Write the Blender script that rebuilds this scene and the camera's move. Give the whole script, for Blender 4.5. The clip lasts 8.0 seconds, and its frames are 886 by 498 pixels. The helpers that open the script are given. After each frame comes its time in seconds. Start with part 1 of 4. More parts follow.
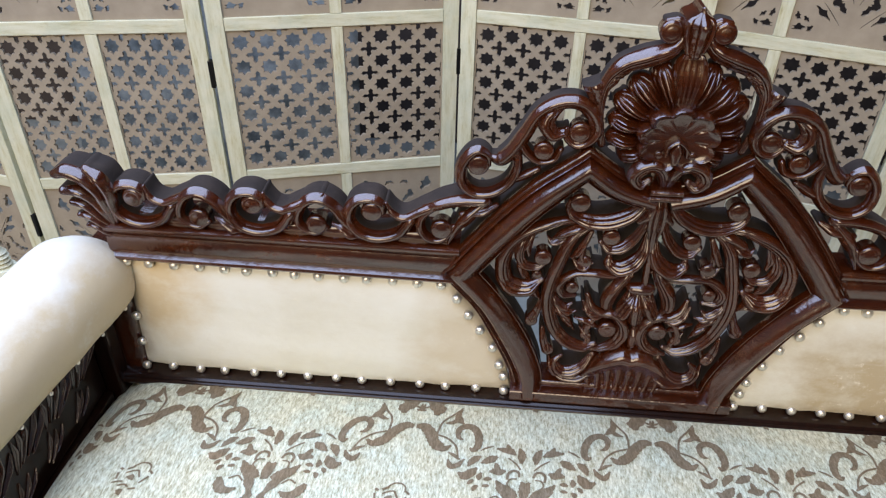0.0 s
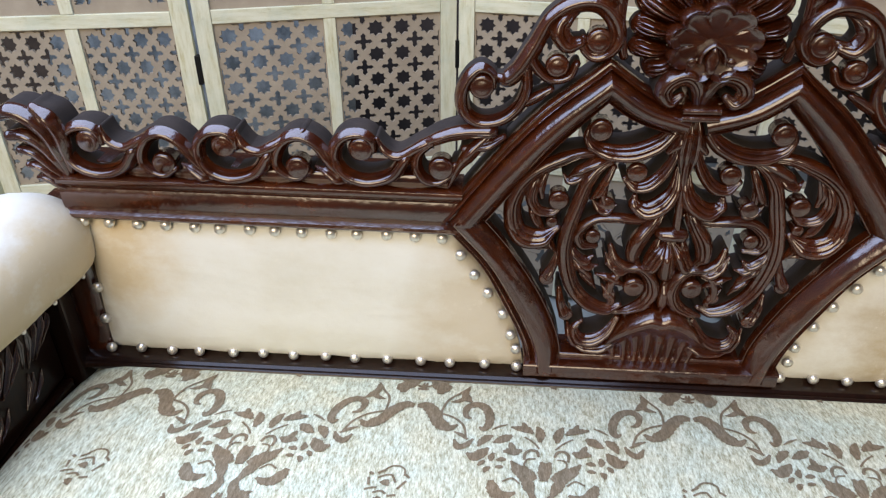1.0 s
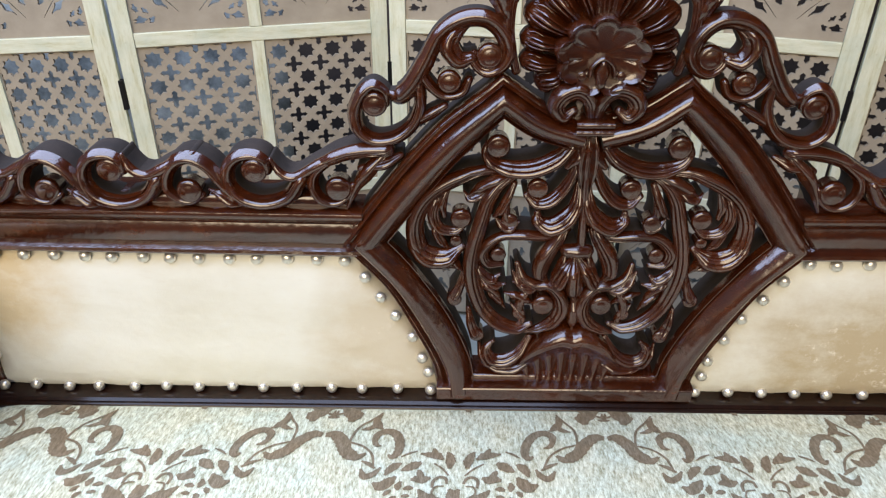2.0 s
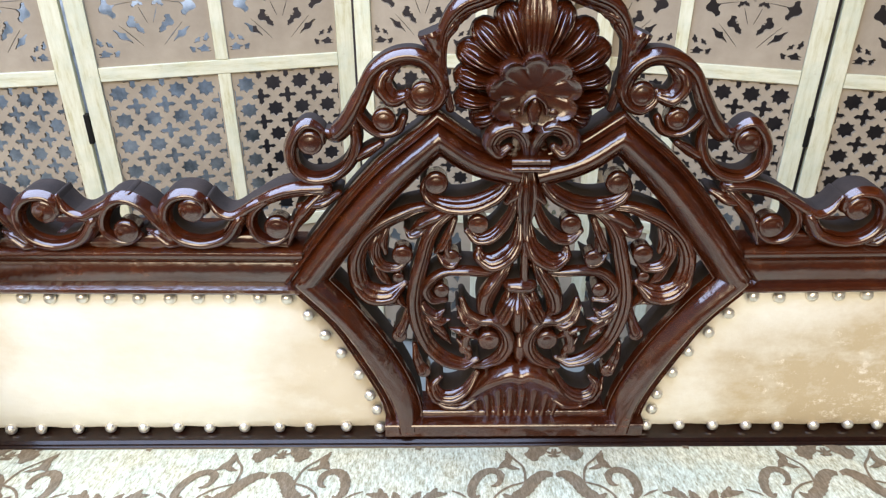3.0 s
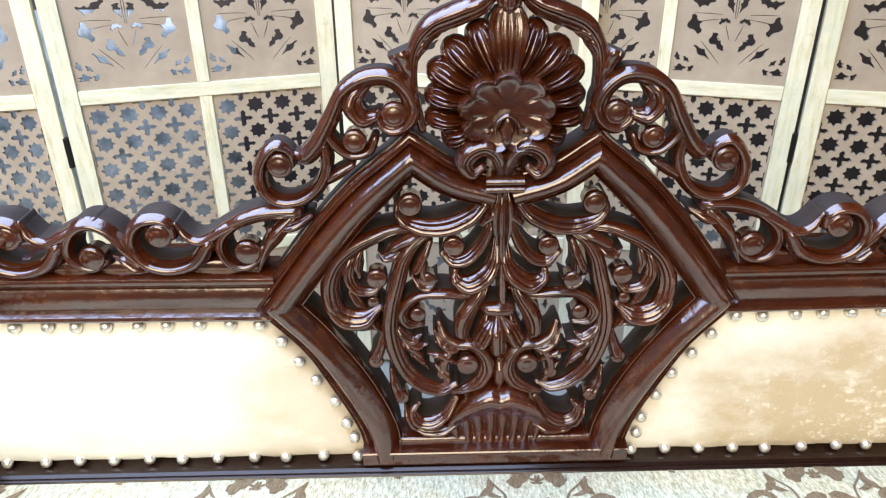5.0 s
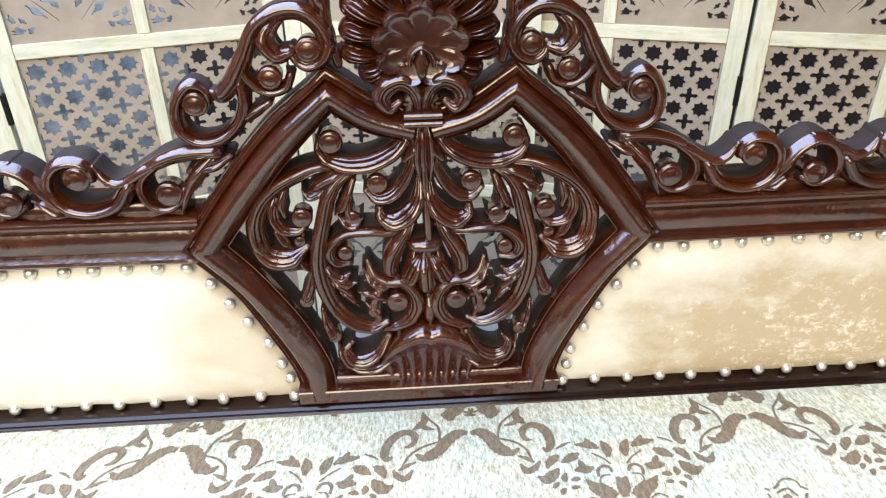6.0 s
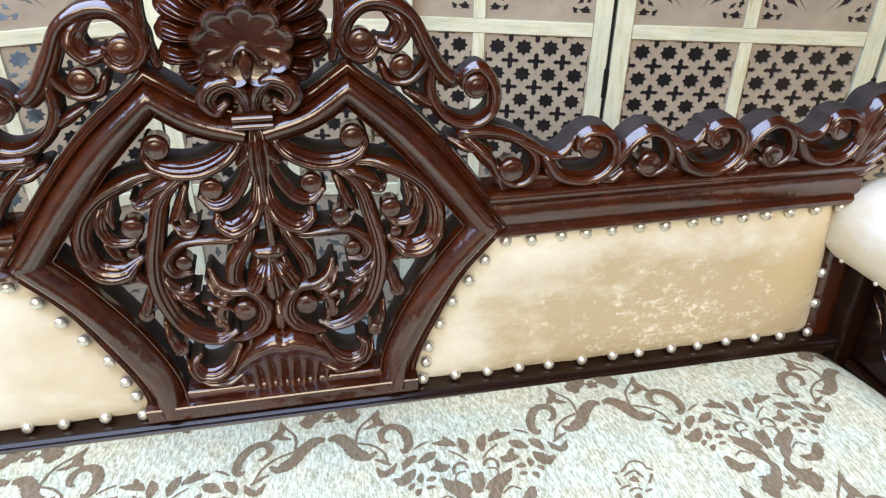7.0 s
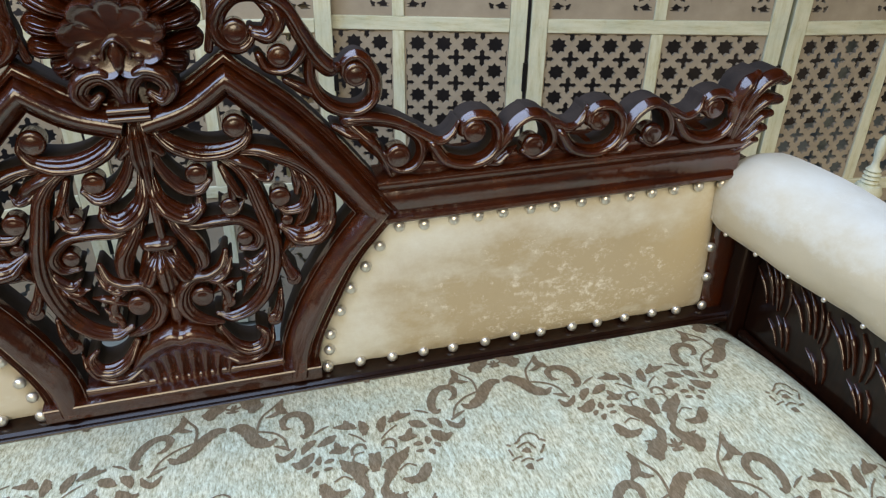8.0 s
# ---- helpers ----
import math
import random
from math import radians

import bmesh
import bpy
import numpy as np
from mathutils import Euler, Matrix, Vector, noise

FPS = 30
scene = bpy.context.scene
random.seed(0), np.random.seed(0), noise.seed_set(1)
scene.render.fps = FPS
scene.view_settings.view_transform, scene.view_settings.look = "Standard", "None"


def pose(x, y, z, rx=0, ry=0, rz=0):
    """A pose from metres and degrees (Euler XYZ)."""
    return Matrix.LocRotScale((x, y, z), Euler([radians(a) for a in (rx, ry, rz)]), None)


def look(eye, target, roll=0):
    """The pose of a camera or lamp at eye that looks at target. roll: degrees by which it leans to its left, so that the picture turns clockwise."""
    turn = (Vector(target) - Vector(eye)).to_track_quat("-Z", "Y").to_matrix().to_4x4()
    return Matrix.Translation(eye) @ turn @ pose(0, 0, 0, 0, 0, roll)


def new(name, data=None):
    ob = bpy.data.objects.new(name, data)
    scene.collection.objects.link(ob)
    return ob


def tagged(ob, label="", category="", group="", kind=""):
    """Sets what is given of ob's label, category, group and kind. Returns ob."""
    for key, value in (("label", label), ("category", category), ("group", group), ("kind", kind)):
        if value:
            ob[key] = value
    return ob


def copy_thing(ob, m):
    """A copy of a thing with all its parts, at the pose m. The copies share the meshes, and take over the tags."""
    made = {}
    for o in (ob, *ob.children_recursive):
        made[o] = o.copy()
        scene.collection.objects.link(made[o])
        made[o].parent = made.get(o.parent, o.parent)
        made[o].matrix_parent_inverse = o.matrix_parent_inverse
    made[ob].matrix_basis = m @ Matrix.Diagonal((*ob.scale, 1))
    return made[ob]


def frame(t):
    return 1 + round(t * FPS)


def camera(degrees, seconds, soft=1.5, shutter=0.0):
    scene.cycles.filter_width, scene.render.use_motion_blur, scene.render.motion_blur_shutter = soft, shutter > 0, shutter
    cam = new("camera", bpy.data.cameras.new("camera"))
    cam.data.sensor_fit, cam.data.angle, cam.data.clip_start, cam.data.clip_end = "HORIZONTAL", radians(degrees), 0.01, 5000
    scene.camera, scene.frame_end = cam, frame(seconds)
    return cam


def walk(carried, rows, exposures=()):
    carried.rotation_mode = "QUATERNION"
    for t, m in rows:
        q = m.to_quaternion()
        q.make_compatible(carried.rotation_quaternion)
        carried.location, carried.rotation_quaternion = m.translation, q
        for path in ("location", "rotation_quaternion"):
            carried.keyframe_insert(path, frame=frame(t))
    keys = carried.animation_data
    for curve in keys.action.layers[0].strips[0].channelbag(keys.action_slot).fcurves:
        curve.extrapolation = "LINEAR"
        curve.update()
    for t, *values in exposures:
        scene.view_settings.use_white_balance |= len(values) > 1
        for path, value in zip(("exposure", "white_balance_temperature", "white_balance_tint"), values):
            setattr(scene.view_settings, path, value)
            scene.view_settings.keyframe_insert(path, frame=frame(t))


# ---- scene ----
cam = camera(62.2, 8.0, soft=1.25)
PATH = [
    (0, (-0.234, -0.874, 1.469), (-0.346, 0.754, 0.313), 1.3),
    (0.5, (-0.233, -0.831, 1.363), (-0.371, 0.827, 0.253), -0.2),
    (1, (-0.233, -0.827, 1.288), (-0.359, 0.86, 0.221), -0.1),
    (1.5, (-0.21, -0.82, 1.279), (-0.327, 0.892, 0.25), -0.8),
    (1.7, (-0.19, -0.813, 1.274), (-0.257, 0.905, 0.253), -0.1),
    (2.8, (-0.109, -0.79, 1.277), (-0.092, 0.948, 0.287), 0.2),
    (3, (-0.104, -0.792, 1.284), (-0.091, 0.964, 0.328), 0.0),
    (3.5, (-0.097, -0.788, 1.297), (-0.074, 1.019, 0.441), -0.2),
    (4, (-0.087, -0.777, 1.304), (-0.056, 1.046, 0.482), -0.5),
    (4.2, (-0.099, -0.769, 1.293), (-0.048, 1.061, 0.489), -0.2),
    (5.3, (-0.08, -0.777, 1.27), (-0.049, 0.977, 0.309), -0.5),
    (5.5, (-0.081, -0.787, 1.261), (-0.036, 0.954, 0.278), -0.8),
    (6, (-0.029, -0.794, 1.258), (0.081, 0.929, 0.248), -0.7),
    (6.5, (0.024, -0.781, 1.255), (0.291, 0.914, 0.229), 0.4),
    (7, (0.045, -0.788, 1.258), (0.406, 0.893, 0.237), 1.0),
    (7.5, (0.071, -0.816, 1.254), (0.493, 0.857, 0.243), 1.1),
    (8, (0.115, -0.835, 1.25), (0.597, 0.82, 0.237), 0.8),
]
walk(cam, [(t, look(eye, target, roll)) for t, eye, target, roll in PATH],
     [(0, -1.15, 8100, 15), (1.0, -1.14, 8100, 14), (1.5, -1.09, 8100, 13), (2.8, -0.66, 8000, 13), (3.5, -0.39, 8050, 13), (4.2, -0.25, 8050, 13), (5.5, -0.37, 7950, 13), (6.5, -0.47, 7900, 13), (7, -0.61, 7850, 12), (7.5, -0.81, 7850, 10), (8, -1.28, 8000, 7)])

# ---- light ----
world = bpy.data.worlds.new("sky")
scene.world = world
world.use_nodes = True
wn, wl = world.node_tree.nodes, world.node_tree.links
sky = wn.new("ShaderNodeTexSky")
sky.sky_type, sky.sun_disc = "NISHITA", False
sky.sun_elevation, sky.sun_rotation = radians(28), radians(-170.5)
wn["Background"].inputs["Strength"].default_value = 0.08
wl.new(sky.outputs["Color"], wn["Background"].inputs["Color"])
sun_data = bpy.data.lights.new("sun", "SUN")
sun_data.energy, sun_data.angle, sun_data.color = 3.3, radians(40), (1.0, 0.94, 0.80)
sun = new("sun", sun_data)
sun.matrix_world = look((-1.0, -6.0, 3.75), (0, 0, 0.5))
# daylight falling through the open bay of the roof
bay = bpy.data.lights.new("roof_bay_light", "AREA")
bay.shape, bay.size, bay.size_y, bay.energy, bay.color = "RECTANGLE", 4.2, 3.2, 560.0, (0.41, 0.585, 1.0)
bay_ob = new("roof_bay_light", bay)
bay_ob.matrix_world = pose(-1.7, -0.1, 3.06)


# ---- materials ----
def material(name, base, rough=0.5, metal=0.0, coat=0.0, spec=0.5):
    m = bpy.data.materials.new(name)
    m.use_nodes = True
    b = m.node_tree.nodes["Principled BSDF"]
    b.inputs["Base Color"].default_value = (*base, 1)
    b.inputs["Roughness"].default_value = rough
    b.inputs["Metallic"].default_value = metal
    b.inputs["Coat Weight"].default_value = coat
    b.inputs["Coat Roughness"].default_value = 0.12
    b.inputs["Specular IOR Level"].default_value = spec
    return m, m.node_tree.nodes, m.node_tree.links, b


def mapped(n, l, size=(1, 1, 1), turn=(0, 0, 0)):
    c, g = n.new("ShaderNodeTexCoord"), n.new("ShaderNodeMapping")
    g.inputs["Scale"].default_value, g.inputs["Rotation"].default_value = size, turn
    l.new(c.outputs["Object"], g.inputs["Vector"])
    return g.outputs["Vector"]


def grain(n, l, vec, scale, detail=6, rough=0.6):
    t = n.new("ShaderNodeTexNoise")
    t.inputs["Scale"].default_value, t.inputs["Detail"].default_value, t.inputs["Roughness"].default_value = scale, detail, rough
    l.new(vec, t.inputs["Vector"])
    return t.outputs["Fac"]


def ramp(n, l, fac, stops):
    r = n.new("ShaderNodeValToRGB")
    e = r.color_ramp.elements
    while len(e) < len(stops):
        e.new(0.5)
    for k, (p, c) in zip(e, stops):
        k.position, k.color = p, (*c, 1)
    l.new(fac, r.inputs["Fac"])
    return r.outputs["Color"]


def mix(n, l, a, b, fac, kind="MIX"):
    m = n.new("ShaderNodeMix")
    m.data_type, m.blend_type = "RGBA", kind
    for s, v in (("A", a), ("B", b)):
        k = m.inputs[6 if s == "A" else 7]
        if isinstance(v, tuple):
            k.default_value = (*v, 1)
        else:
            l.new(v, k)
    if isinstance(fac, float):
        m.inputs[0].default_value = fac
    else:
        l.new(fac, m.inputs[0])
    return m.outputs[2]


def relief(n, l, b, fac, strength, distance):
    k = n.new("ShaderNodeBump")
    k.inputs["Strength"].default_value, k.inputs["Distance"].default_value = strength, distance
    l.new(fac, k.inputs["Height"])
    l.new(k.outputs["Normal"], b.inputs["Normal"])


def wood_material():
    m, n, l, b = material("polished_dark_wood", (0.0457, 0.0126, 0.0062), 0.4, 0, 1.0, 0.08)
    b.inputs["Coat IOR"].default_value = 1.9
    g = grain(n, l, mapped(n, l, (6, 40, 40)), 3.0, 8, 0.65)
    c = ramp(n, l, g, [(0.25, (0.0183, 0.0029, 0.0008)), (0.55, (0.0485, 0.0088, 0.0019)), (0.85, (0.1006, 0.0217, 0.0046))])
    p = grain(n, l, mapped(n, l), 7.0, 4, 0.6)
    c = mix(n, l, c, (0.0822, 0.0157, 0.0031), ramp(n, l, p, [(0.42, (0, 0, 0)), (0.75, (0.7, 0.7, 0.7))]))
    # stain gathered in darker clouds, and thin places where the timber shows through
    dark = grain(n, l, mapped(n, l), 15.0, 5, 0.62)
    c = mix(n, l, c, (0.0183, 0.0035, 0.0014), ramp(n, l, dark, [(0.50, (0, 0, 0)), (0.72, (0.6, 0.6, 0.6))]))
    worn = grain(n, l, mapped(n, l), 38.0, 5, 0.6)
    c = mix(n, l, c, (0.1279, 0.0328, 0.0065), ramp(n, l, worn, [(0.52, (0, 0, 0)), (0.78, (0.45, 0.45, 0.45))]))
    l.new(c, b.inputs["Base Color"])
    r = n.new("ShaderNodeMapRange")
    r.inputs["To Min"].default_value, r.inputs["To Max"].default_value = 0.09, 0.24
    l.new(dark, r.inputs["Value"])
    l.new(r.outputs["Result"], b.inputs["Coat Roughness"])
    # chisel marks under the lacquer, and the lacquer's own fine grain
    tool = n.new("ShaderNodeBump")
    tool.inputs["Strength"].default_value, tool.inputs["Distance"].default_value = 0.30, 0.004
    l.new(grain(n, l, mapped(n, l, (1, 1, 0.7)), 55.0, 3, 0.5), tool.inputs["Height"])
    k = n.new("ShaderNodeBump")
    k.inputs["Strength"].default_value, k.inputs["Distance"].default_value = 0.12, 0.0010
    l.new(grain(n, l, mapped(n, l), 160.0, 4, 0.65), k.inputs["Height"])
    l.new(tool.outputs["Normal"], k.inputs["Normal"])
    l.new(k.outputs["Normal"], b.inputs["Normal"])
    l.new(k.outputs["Normal"], b.inputs["Coat Normal"])
    return m


# Darker, duller copy of the sofa wood: shade painted into arms and rail.
def shaded_wood_material():
    m, n, l, b = material("dark_shaded_wood", (0.0121, 0.0050, 0.0028), 0.5, 0, 1.0, 0.1)
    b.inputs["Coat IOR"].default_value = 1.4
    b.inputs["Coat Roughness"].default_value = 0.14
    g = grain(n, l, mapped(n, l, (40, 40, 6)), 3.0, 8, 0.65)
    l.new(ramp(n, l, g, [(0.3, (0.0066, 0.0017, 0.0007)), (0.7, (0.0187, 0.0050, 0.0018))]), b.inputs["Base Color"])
    relief(n, l, b, g, 0.2, 0.001)
    return m


def suede_material():
    m, n, l, b = material("cream_velvet", (0.72, 0.62, 0.45), 0.85, 0, 0, 0.25)
    b.inputs["Sheen Weight"].default_value = 0.4
    b.inputs["Sheen Roughness"].default_value = 0.4
    big = grain(n, l, mapped(n, l, (1, 1, 1.6)), 5.0, 5, 0.62)
    c = ramp(n, l, big, [(0.30, (0.73, 0.71, 0.61)), (0.47, (0.79, 0.785, 0.705)), (0.62, (0.82, 0.825, 0.76))])
    # brushed-up pile: one wide patch on the panel by the far arm, its tan deepened to paint in the weaker light there,
    # one where the other panel meets the arch, and a small dark spot at that panel's outer edge
    # on the arm rolls: tan wear, with the shade of their lower sides painted in
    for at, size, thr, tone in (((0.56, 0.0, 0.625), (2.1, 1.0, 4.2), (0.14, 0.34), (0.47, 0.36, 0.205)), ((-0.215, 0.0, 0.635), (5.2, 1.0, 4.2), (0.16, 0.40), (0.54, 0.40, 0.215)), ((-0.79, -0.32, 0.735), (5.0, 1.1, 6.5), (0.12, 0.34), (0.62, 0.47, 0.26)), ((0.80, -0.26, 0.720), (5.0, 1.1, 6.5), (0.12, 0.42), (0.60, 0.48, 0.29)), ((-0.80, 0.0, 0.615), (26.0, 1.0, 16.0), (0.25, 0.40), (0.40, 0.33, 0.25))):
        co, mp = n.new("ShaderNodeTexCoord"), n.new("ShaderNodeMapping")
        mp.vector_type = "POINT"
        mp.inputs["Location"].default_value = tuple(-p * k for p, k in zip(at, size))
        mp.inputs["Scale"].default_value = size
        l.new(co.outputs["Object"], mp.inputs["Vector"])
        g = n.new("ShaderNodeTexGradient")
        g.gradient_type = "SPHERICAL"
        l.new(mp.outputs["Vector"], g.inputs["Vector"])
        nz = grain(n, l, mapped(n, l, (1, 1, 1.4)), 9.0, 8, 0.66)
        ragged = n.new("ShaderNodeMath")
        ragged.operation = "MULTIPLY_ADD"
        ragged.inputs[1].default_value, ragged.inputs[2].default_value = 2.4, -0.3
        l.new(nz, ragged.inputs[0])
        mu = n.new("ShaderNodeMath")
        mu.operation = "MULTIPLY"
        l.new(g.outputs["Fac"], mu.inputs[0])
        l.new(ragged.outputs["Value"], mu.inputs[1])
        if at[0] == 0.56:
            sp = grain(n, l, mapped(n, l, (1, 1, 1.3)), 46.0, 8, 0.85)
            pk = n.new("ShaderNodeMath")
            pk.operation = "MULTIPLY_ADD"
            pk.inputs[1].default_value = 0.22
            l.new(g.outputs["Fac"], pk.inputs[0])
            l.new(sp, pk.inputs[2])
            fleck = ramp(n, l, pk.outputs["Value"], [(0.69, (0, 0, 0)), (0.80, (0.8, 0.8, 0.8))])
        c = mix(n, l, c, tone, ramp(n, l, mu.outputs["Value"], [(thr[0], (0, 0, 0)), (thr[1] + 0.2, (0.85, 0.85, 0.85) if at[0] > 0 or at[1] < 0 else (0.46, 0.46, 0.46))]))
    fine = grain(n, l, mapped(n, l, (1, 1, 1)), 30.0, 8, 0.8)
    c = mix(n, l, c, (0.90, 0.85, 0.74), ramp(n, l, fine, [(0.60, (0, 0, 0)), (0.74, (0.4, 0.4, 0.4))]))
    c = mix(n, l, c, (0.90, 0.86, 0.77), fleck)
    nap = grain(n, l, mapped(n, l, (1, 1, 4)), 60.0, 4, 0.7)
    c = mix(n, l, c, (0.60, 0.47, 0.29), ramp(n, l, nap, [(0.56, (0, 0, 0)), (0.85, (0.14, 0.14, 0.14))]))
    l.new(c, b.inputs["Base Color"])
    # soft dimples in the padding under the nap
    pad = n.new("ShaderNodeBump")
    pad.inputs["Strength"].default_value, pad.inputs["Distance"].default_value = 0.35, 0.012
    l.new(grain(n, l, mapped(n, l, (1, 1, 1.5)), 11.0, 3, 0.5), pad.inputs["Height"])
    k = n.new("ShaderNodeBump")
    k.inputs["Strength"].default_value, k.inputs["Distance"].default_value = 0.25, 0.0008
    l.new(grain(n, l, mapped(n, l), 420.0, 3, 0.6), k.inputs["Height"])
    l.new(pad.outputs["Normal"], k.inputs["Normal"])
    l.new(k.outputs["Normal"], b.inputs["Normal"])
    return m


def weave_material(name, dark, mid, light):
    m, n, l, b = material(name, mid, 0.95, 0, 0, 0.1)
    slub = grain(n, l, mapped(n, l, (340, 90, 1)), 1.0, 5, 0.75)
    cloud = grain(n, l, mapped(n, l), 14.0, 4, 0.6)
    c = ramp(n, l, slub, [(0.34, dark), (0.5, mid), (0.64, light)])
    tint = ramp(n, l, cloud, [(0.4, (1.0, 0.96, 0.87)), (0.65, (0.93, 1.0, 1.0))])
    c = mix(n, l, c, tint, 1.0, "MULTIPLY")
    l.new(c, b.inputs["Base Color"])
    relief(n, l, b, grain(n, l, mapped(n, l, (420, 130, 1)), 1.0, 3, 0.7), 0.5, 0.001)
    return m


def paint_material(name, along_grain):
    m, n, l, b = material(name, (0.62, 0.60, 0.46), 0.7)
    v = mapped(n, l, along_grain)
    s = grain(n, l, v, 3.0, 7, 0.7)
    c = ramp(n, l, s, [(0.24, (0.28, 0.24, 0.12)), (0.36, (0.54, 0.51, 0.31)), (0.46, (0.63, 0.62, 0.44)), (0.6, (0.69, 0.69, 0.53))])
    w = grain(n, l, mapped(n, l), 5.0, 6, 0.7)
    c = mix(n, l, c, (0.46, 0.53, 0.42), ramp(n, l, w, [(0.46, (0, 0, 0)), (0.70, (0.65, 0.65, 0.65))]))
    d = grain(n, l, mapped(n, l), 24.0, 7, 0.75)
    c = mix(n, l, c, (0.36, 0.29, 0.13), ramp(n, l, d, [(0.60, (0, 0, 0)), (0.78, (0.6, 0.6, 0.6))]))
    l.new(c, b.inputs["Base Color"])
    relief(n, l, b, s, 0.3, 0.002)
    return m


def board_material():
    m, n, l, b = material("beige_fibreboard", (0.42, 0.34, 0.28), 0.75)
    s = grain(n, l, mapped(n, l), 9.0, 6, 0.65)
    c = ramp(n, l, s, [(0.3, (0.290, 0.240, 0.178)), (0.7, (0.390, 0.330, 0.248))])
    l.new(c, b.inputs["Base Color"])
    relief(n, l, b, grain(n, l, mapped(n, l), 200.0, 3, 0.6), 0.2, 0.0008)
    return m


def nickel_material():
    m, n, l, b = material("nickel_nail", (0.86, 0.82, 0.75), 0.32, 0.85)
    return m


def mottled(name, a, c, scale, rough=0.9, bump=0.3):
    m, n, l, b = material(name, a, rough)
    s = grain(n, l, mapped(n, l), scale, 8, 0.65)
    l.new(ramp(n, l, s, [(0.35, a), (0.65, c)]), b.inputs["Base Color"])
    relief(n, l, b, s, bump, 0.01)
    return m


WOOD, SHADED_WOOD, SUEDE, PAINT, PAINT_RAIL, BOARD, NICKEL = wood_material(), shaded_wood_material(), suede_material(), paint_material("distressed_cream_paint", (22, 22, 3)), paint_material("distressed_cream_paint_rail", (3, 22, 22)), board_material(), nickel_material()
WEAVE = weave_material("pale_chenille", (0.32, 0.29, 0.18), (0.63, 0.62, 0.47), (0.87, 0.88, 0.74))
BROWN = weave_material("brown_chenille", (0.16, 0.118, 0.075), (0.245, 0.180, 0.118), (0.325, 0.250, 0.175))
SAWN = mottled("raw_sawn_wood", (0.014, 0.0078, 0.0050), (0.030, 0.0180, 0.0122), 30.0, 0.85, 0.2)
IRON = material("black_iron", (0.02, 0.02, 0.02), 0.5, 0.8)[0]
EARTH = mottled("pale_concrete", (0.20, 0.22, 0.20), (0.30, 0.32, 0.29), 6.0)
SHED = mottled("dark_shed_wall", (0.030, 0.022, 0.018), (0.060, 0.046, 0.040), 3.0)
ADDED_WALL = mottled("brown_added_wall", (0.16, 0.11, 0.075), (0.26, 0.19, 0.13), 2.0)
# The platform is unseen: its colour is darkened so the wood reflects less.
PLATFORM_DARK = mottled("dark_unseen_platform", (0.10, 0.075, 0.055), (0.16, 0.125, 0.095), 5.0)
SHEET = mottled("grey_plastic_sheet", (0.10, 0.125, 0.13), (0.40, 0.45, 0.45), 9.0, 0.35)


# ---- shaping ----
def mesh_object(name, verts, faces, mat, parent=None, label="", smooth=True, sharp=45, sawn=None):
    """One mesh. sawn: the depth of its back; the faces that reach it are raw sawn wood."""
    me = bpy.data.meshes.new(name)
    me.from_pydata([tuple(v) for v in verts], [], faces)
    me.materials.append(mat)
    bm = bmesh.new()
    bm.from_mesh(me)
    bmesh.ops.recalc_face_normals(bm, faces=bm.faces)
    if sawn is not None:
        me.materials.append(SAWN)
        for q in bm.faces:
            q.material_index = any(p.co.y > sawn - 0.0005 for p in q.verts)
    bm.to_mesh(me)
    bm.free()
    if smooth:
        me.polygons.foreach_set("use_smooth", [True] * len(me.polygons))
        me.set_sharp_from_angle(angle=radians(sharp))
    ob = new(name, me)
    ob.parent = parent
    return tagged(ob, label)


def empty(name, label, category, at=(0, 0, 0), group="", kind=""):
    ob = new(name)
    ob.location = at
    return tagged(ob, label, category, group, kind)


def curve_points(pts, per=7):
    """A smooth line through the control points."""
    p = [Vector(q) for q in pts]
    p = [2 * p[0] - p[1], *p, 2 * p[-1] - p[-2]]
    out = []
    for i in range(1, len(p) - 2):
        a, b, c, d = p[i - 1:i + 3]
        for k in range(per):
            t = k / per
            out.append(0.5 * (2 * b + (c - a) * t + (2 * a - 5 * b + 4 * c - d) * t * t + (3 * b - a - 3 * c + d) * t ** 3))
    return out + [p[-2]]


def along(values, t):
    k = min(int(t * (len(values) - 1)), len(values) - 2)
    f = t * (len(values) - 1) - k
    f = f * f * (3 - 2 * f)
    return values[k] * (1 - f) + values[k + 1] * f


def gouged(cuts, depth, wide=0.06, crest=None):
    """A section with narrow gouge cuts along it: evenly swelling, or with a soft ridge at crest and steep edges."""
    us = {-1.0, -0.985, -0.92, -0.8, -0.65, -0.5, -0.35, -0.2, -0.05, 0.1, 0.25, 0.4, 0.55, 0.7, 0.82, 0.92, 0.985, 1.0}
    us = {u for u in us if all(abs(u - c) > 1.5 * wide or abs(u) > 0.95 for c in cuts)} | {c + d * wide for c in cuts for d in (-1.6, -0.8, 0, 0.8, 1.6)}

    def form(u):
        if crest is None:
            return 1 - abs(u) ** 2.1
        if abs(u) > 0.99:
            return 0.0
        return 1 - 0.72 * abs((u - crest) / (1 + crest if u < crest else 1 - crest)) ** (2.0 if u < crest else 1.5)
    return [(u, max(0.0, form(u) - (0 if abs(u) == 1 else sum(depth * math.exp(-((u - c) / wide) ** 2) for c in cuts)))) for u in sorted(us)]


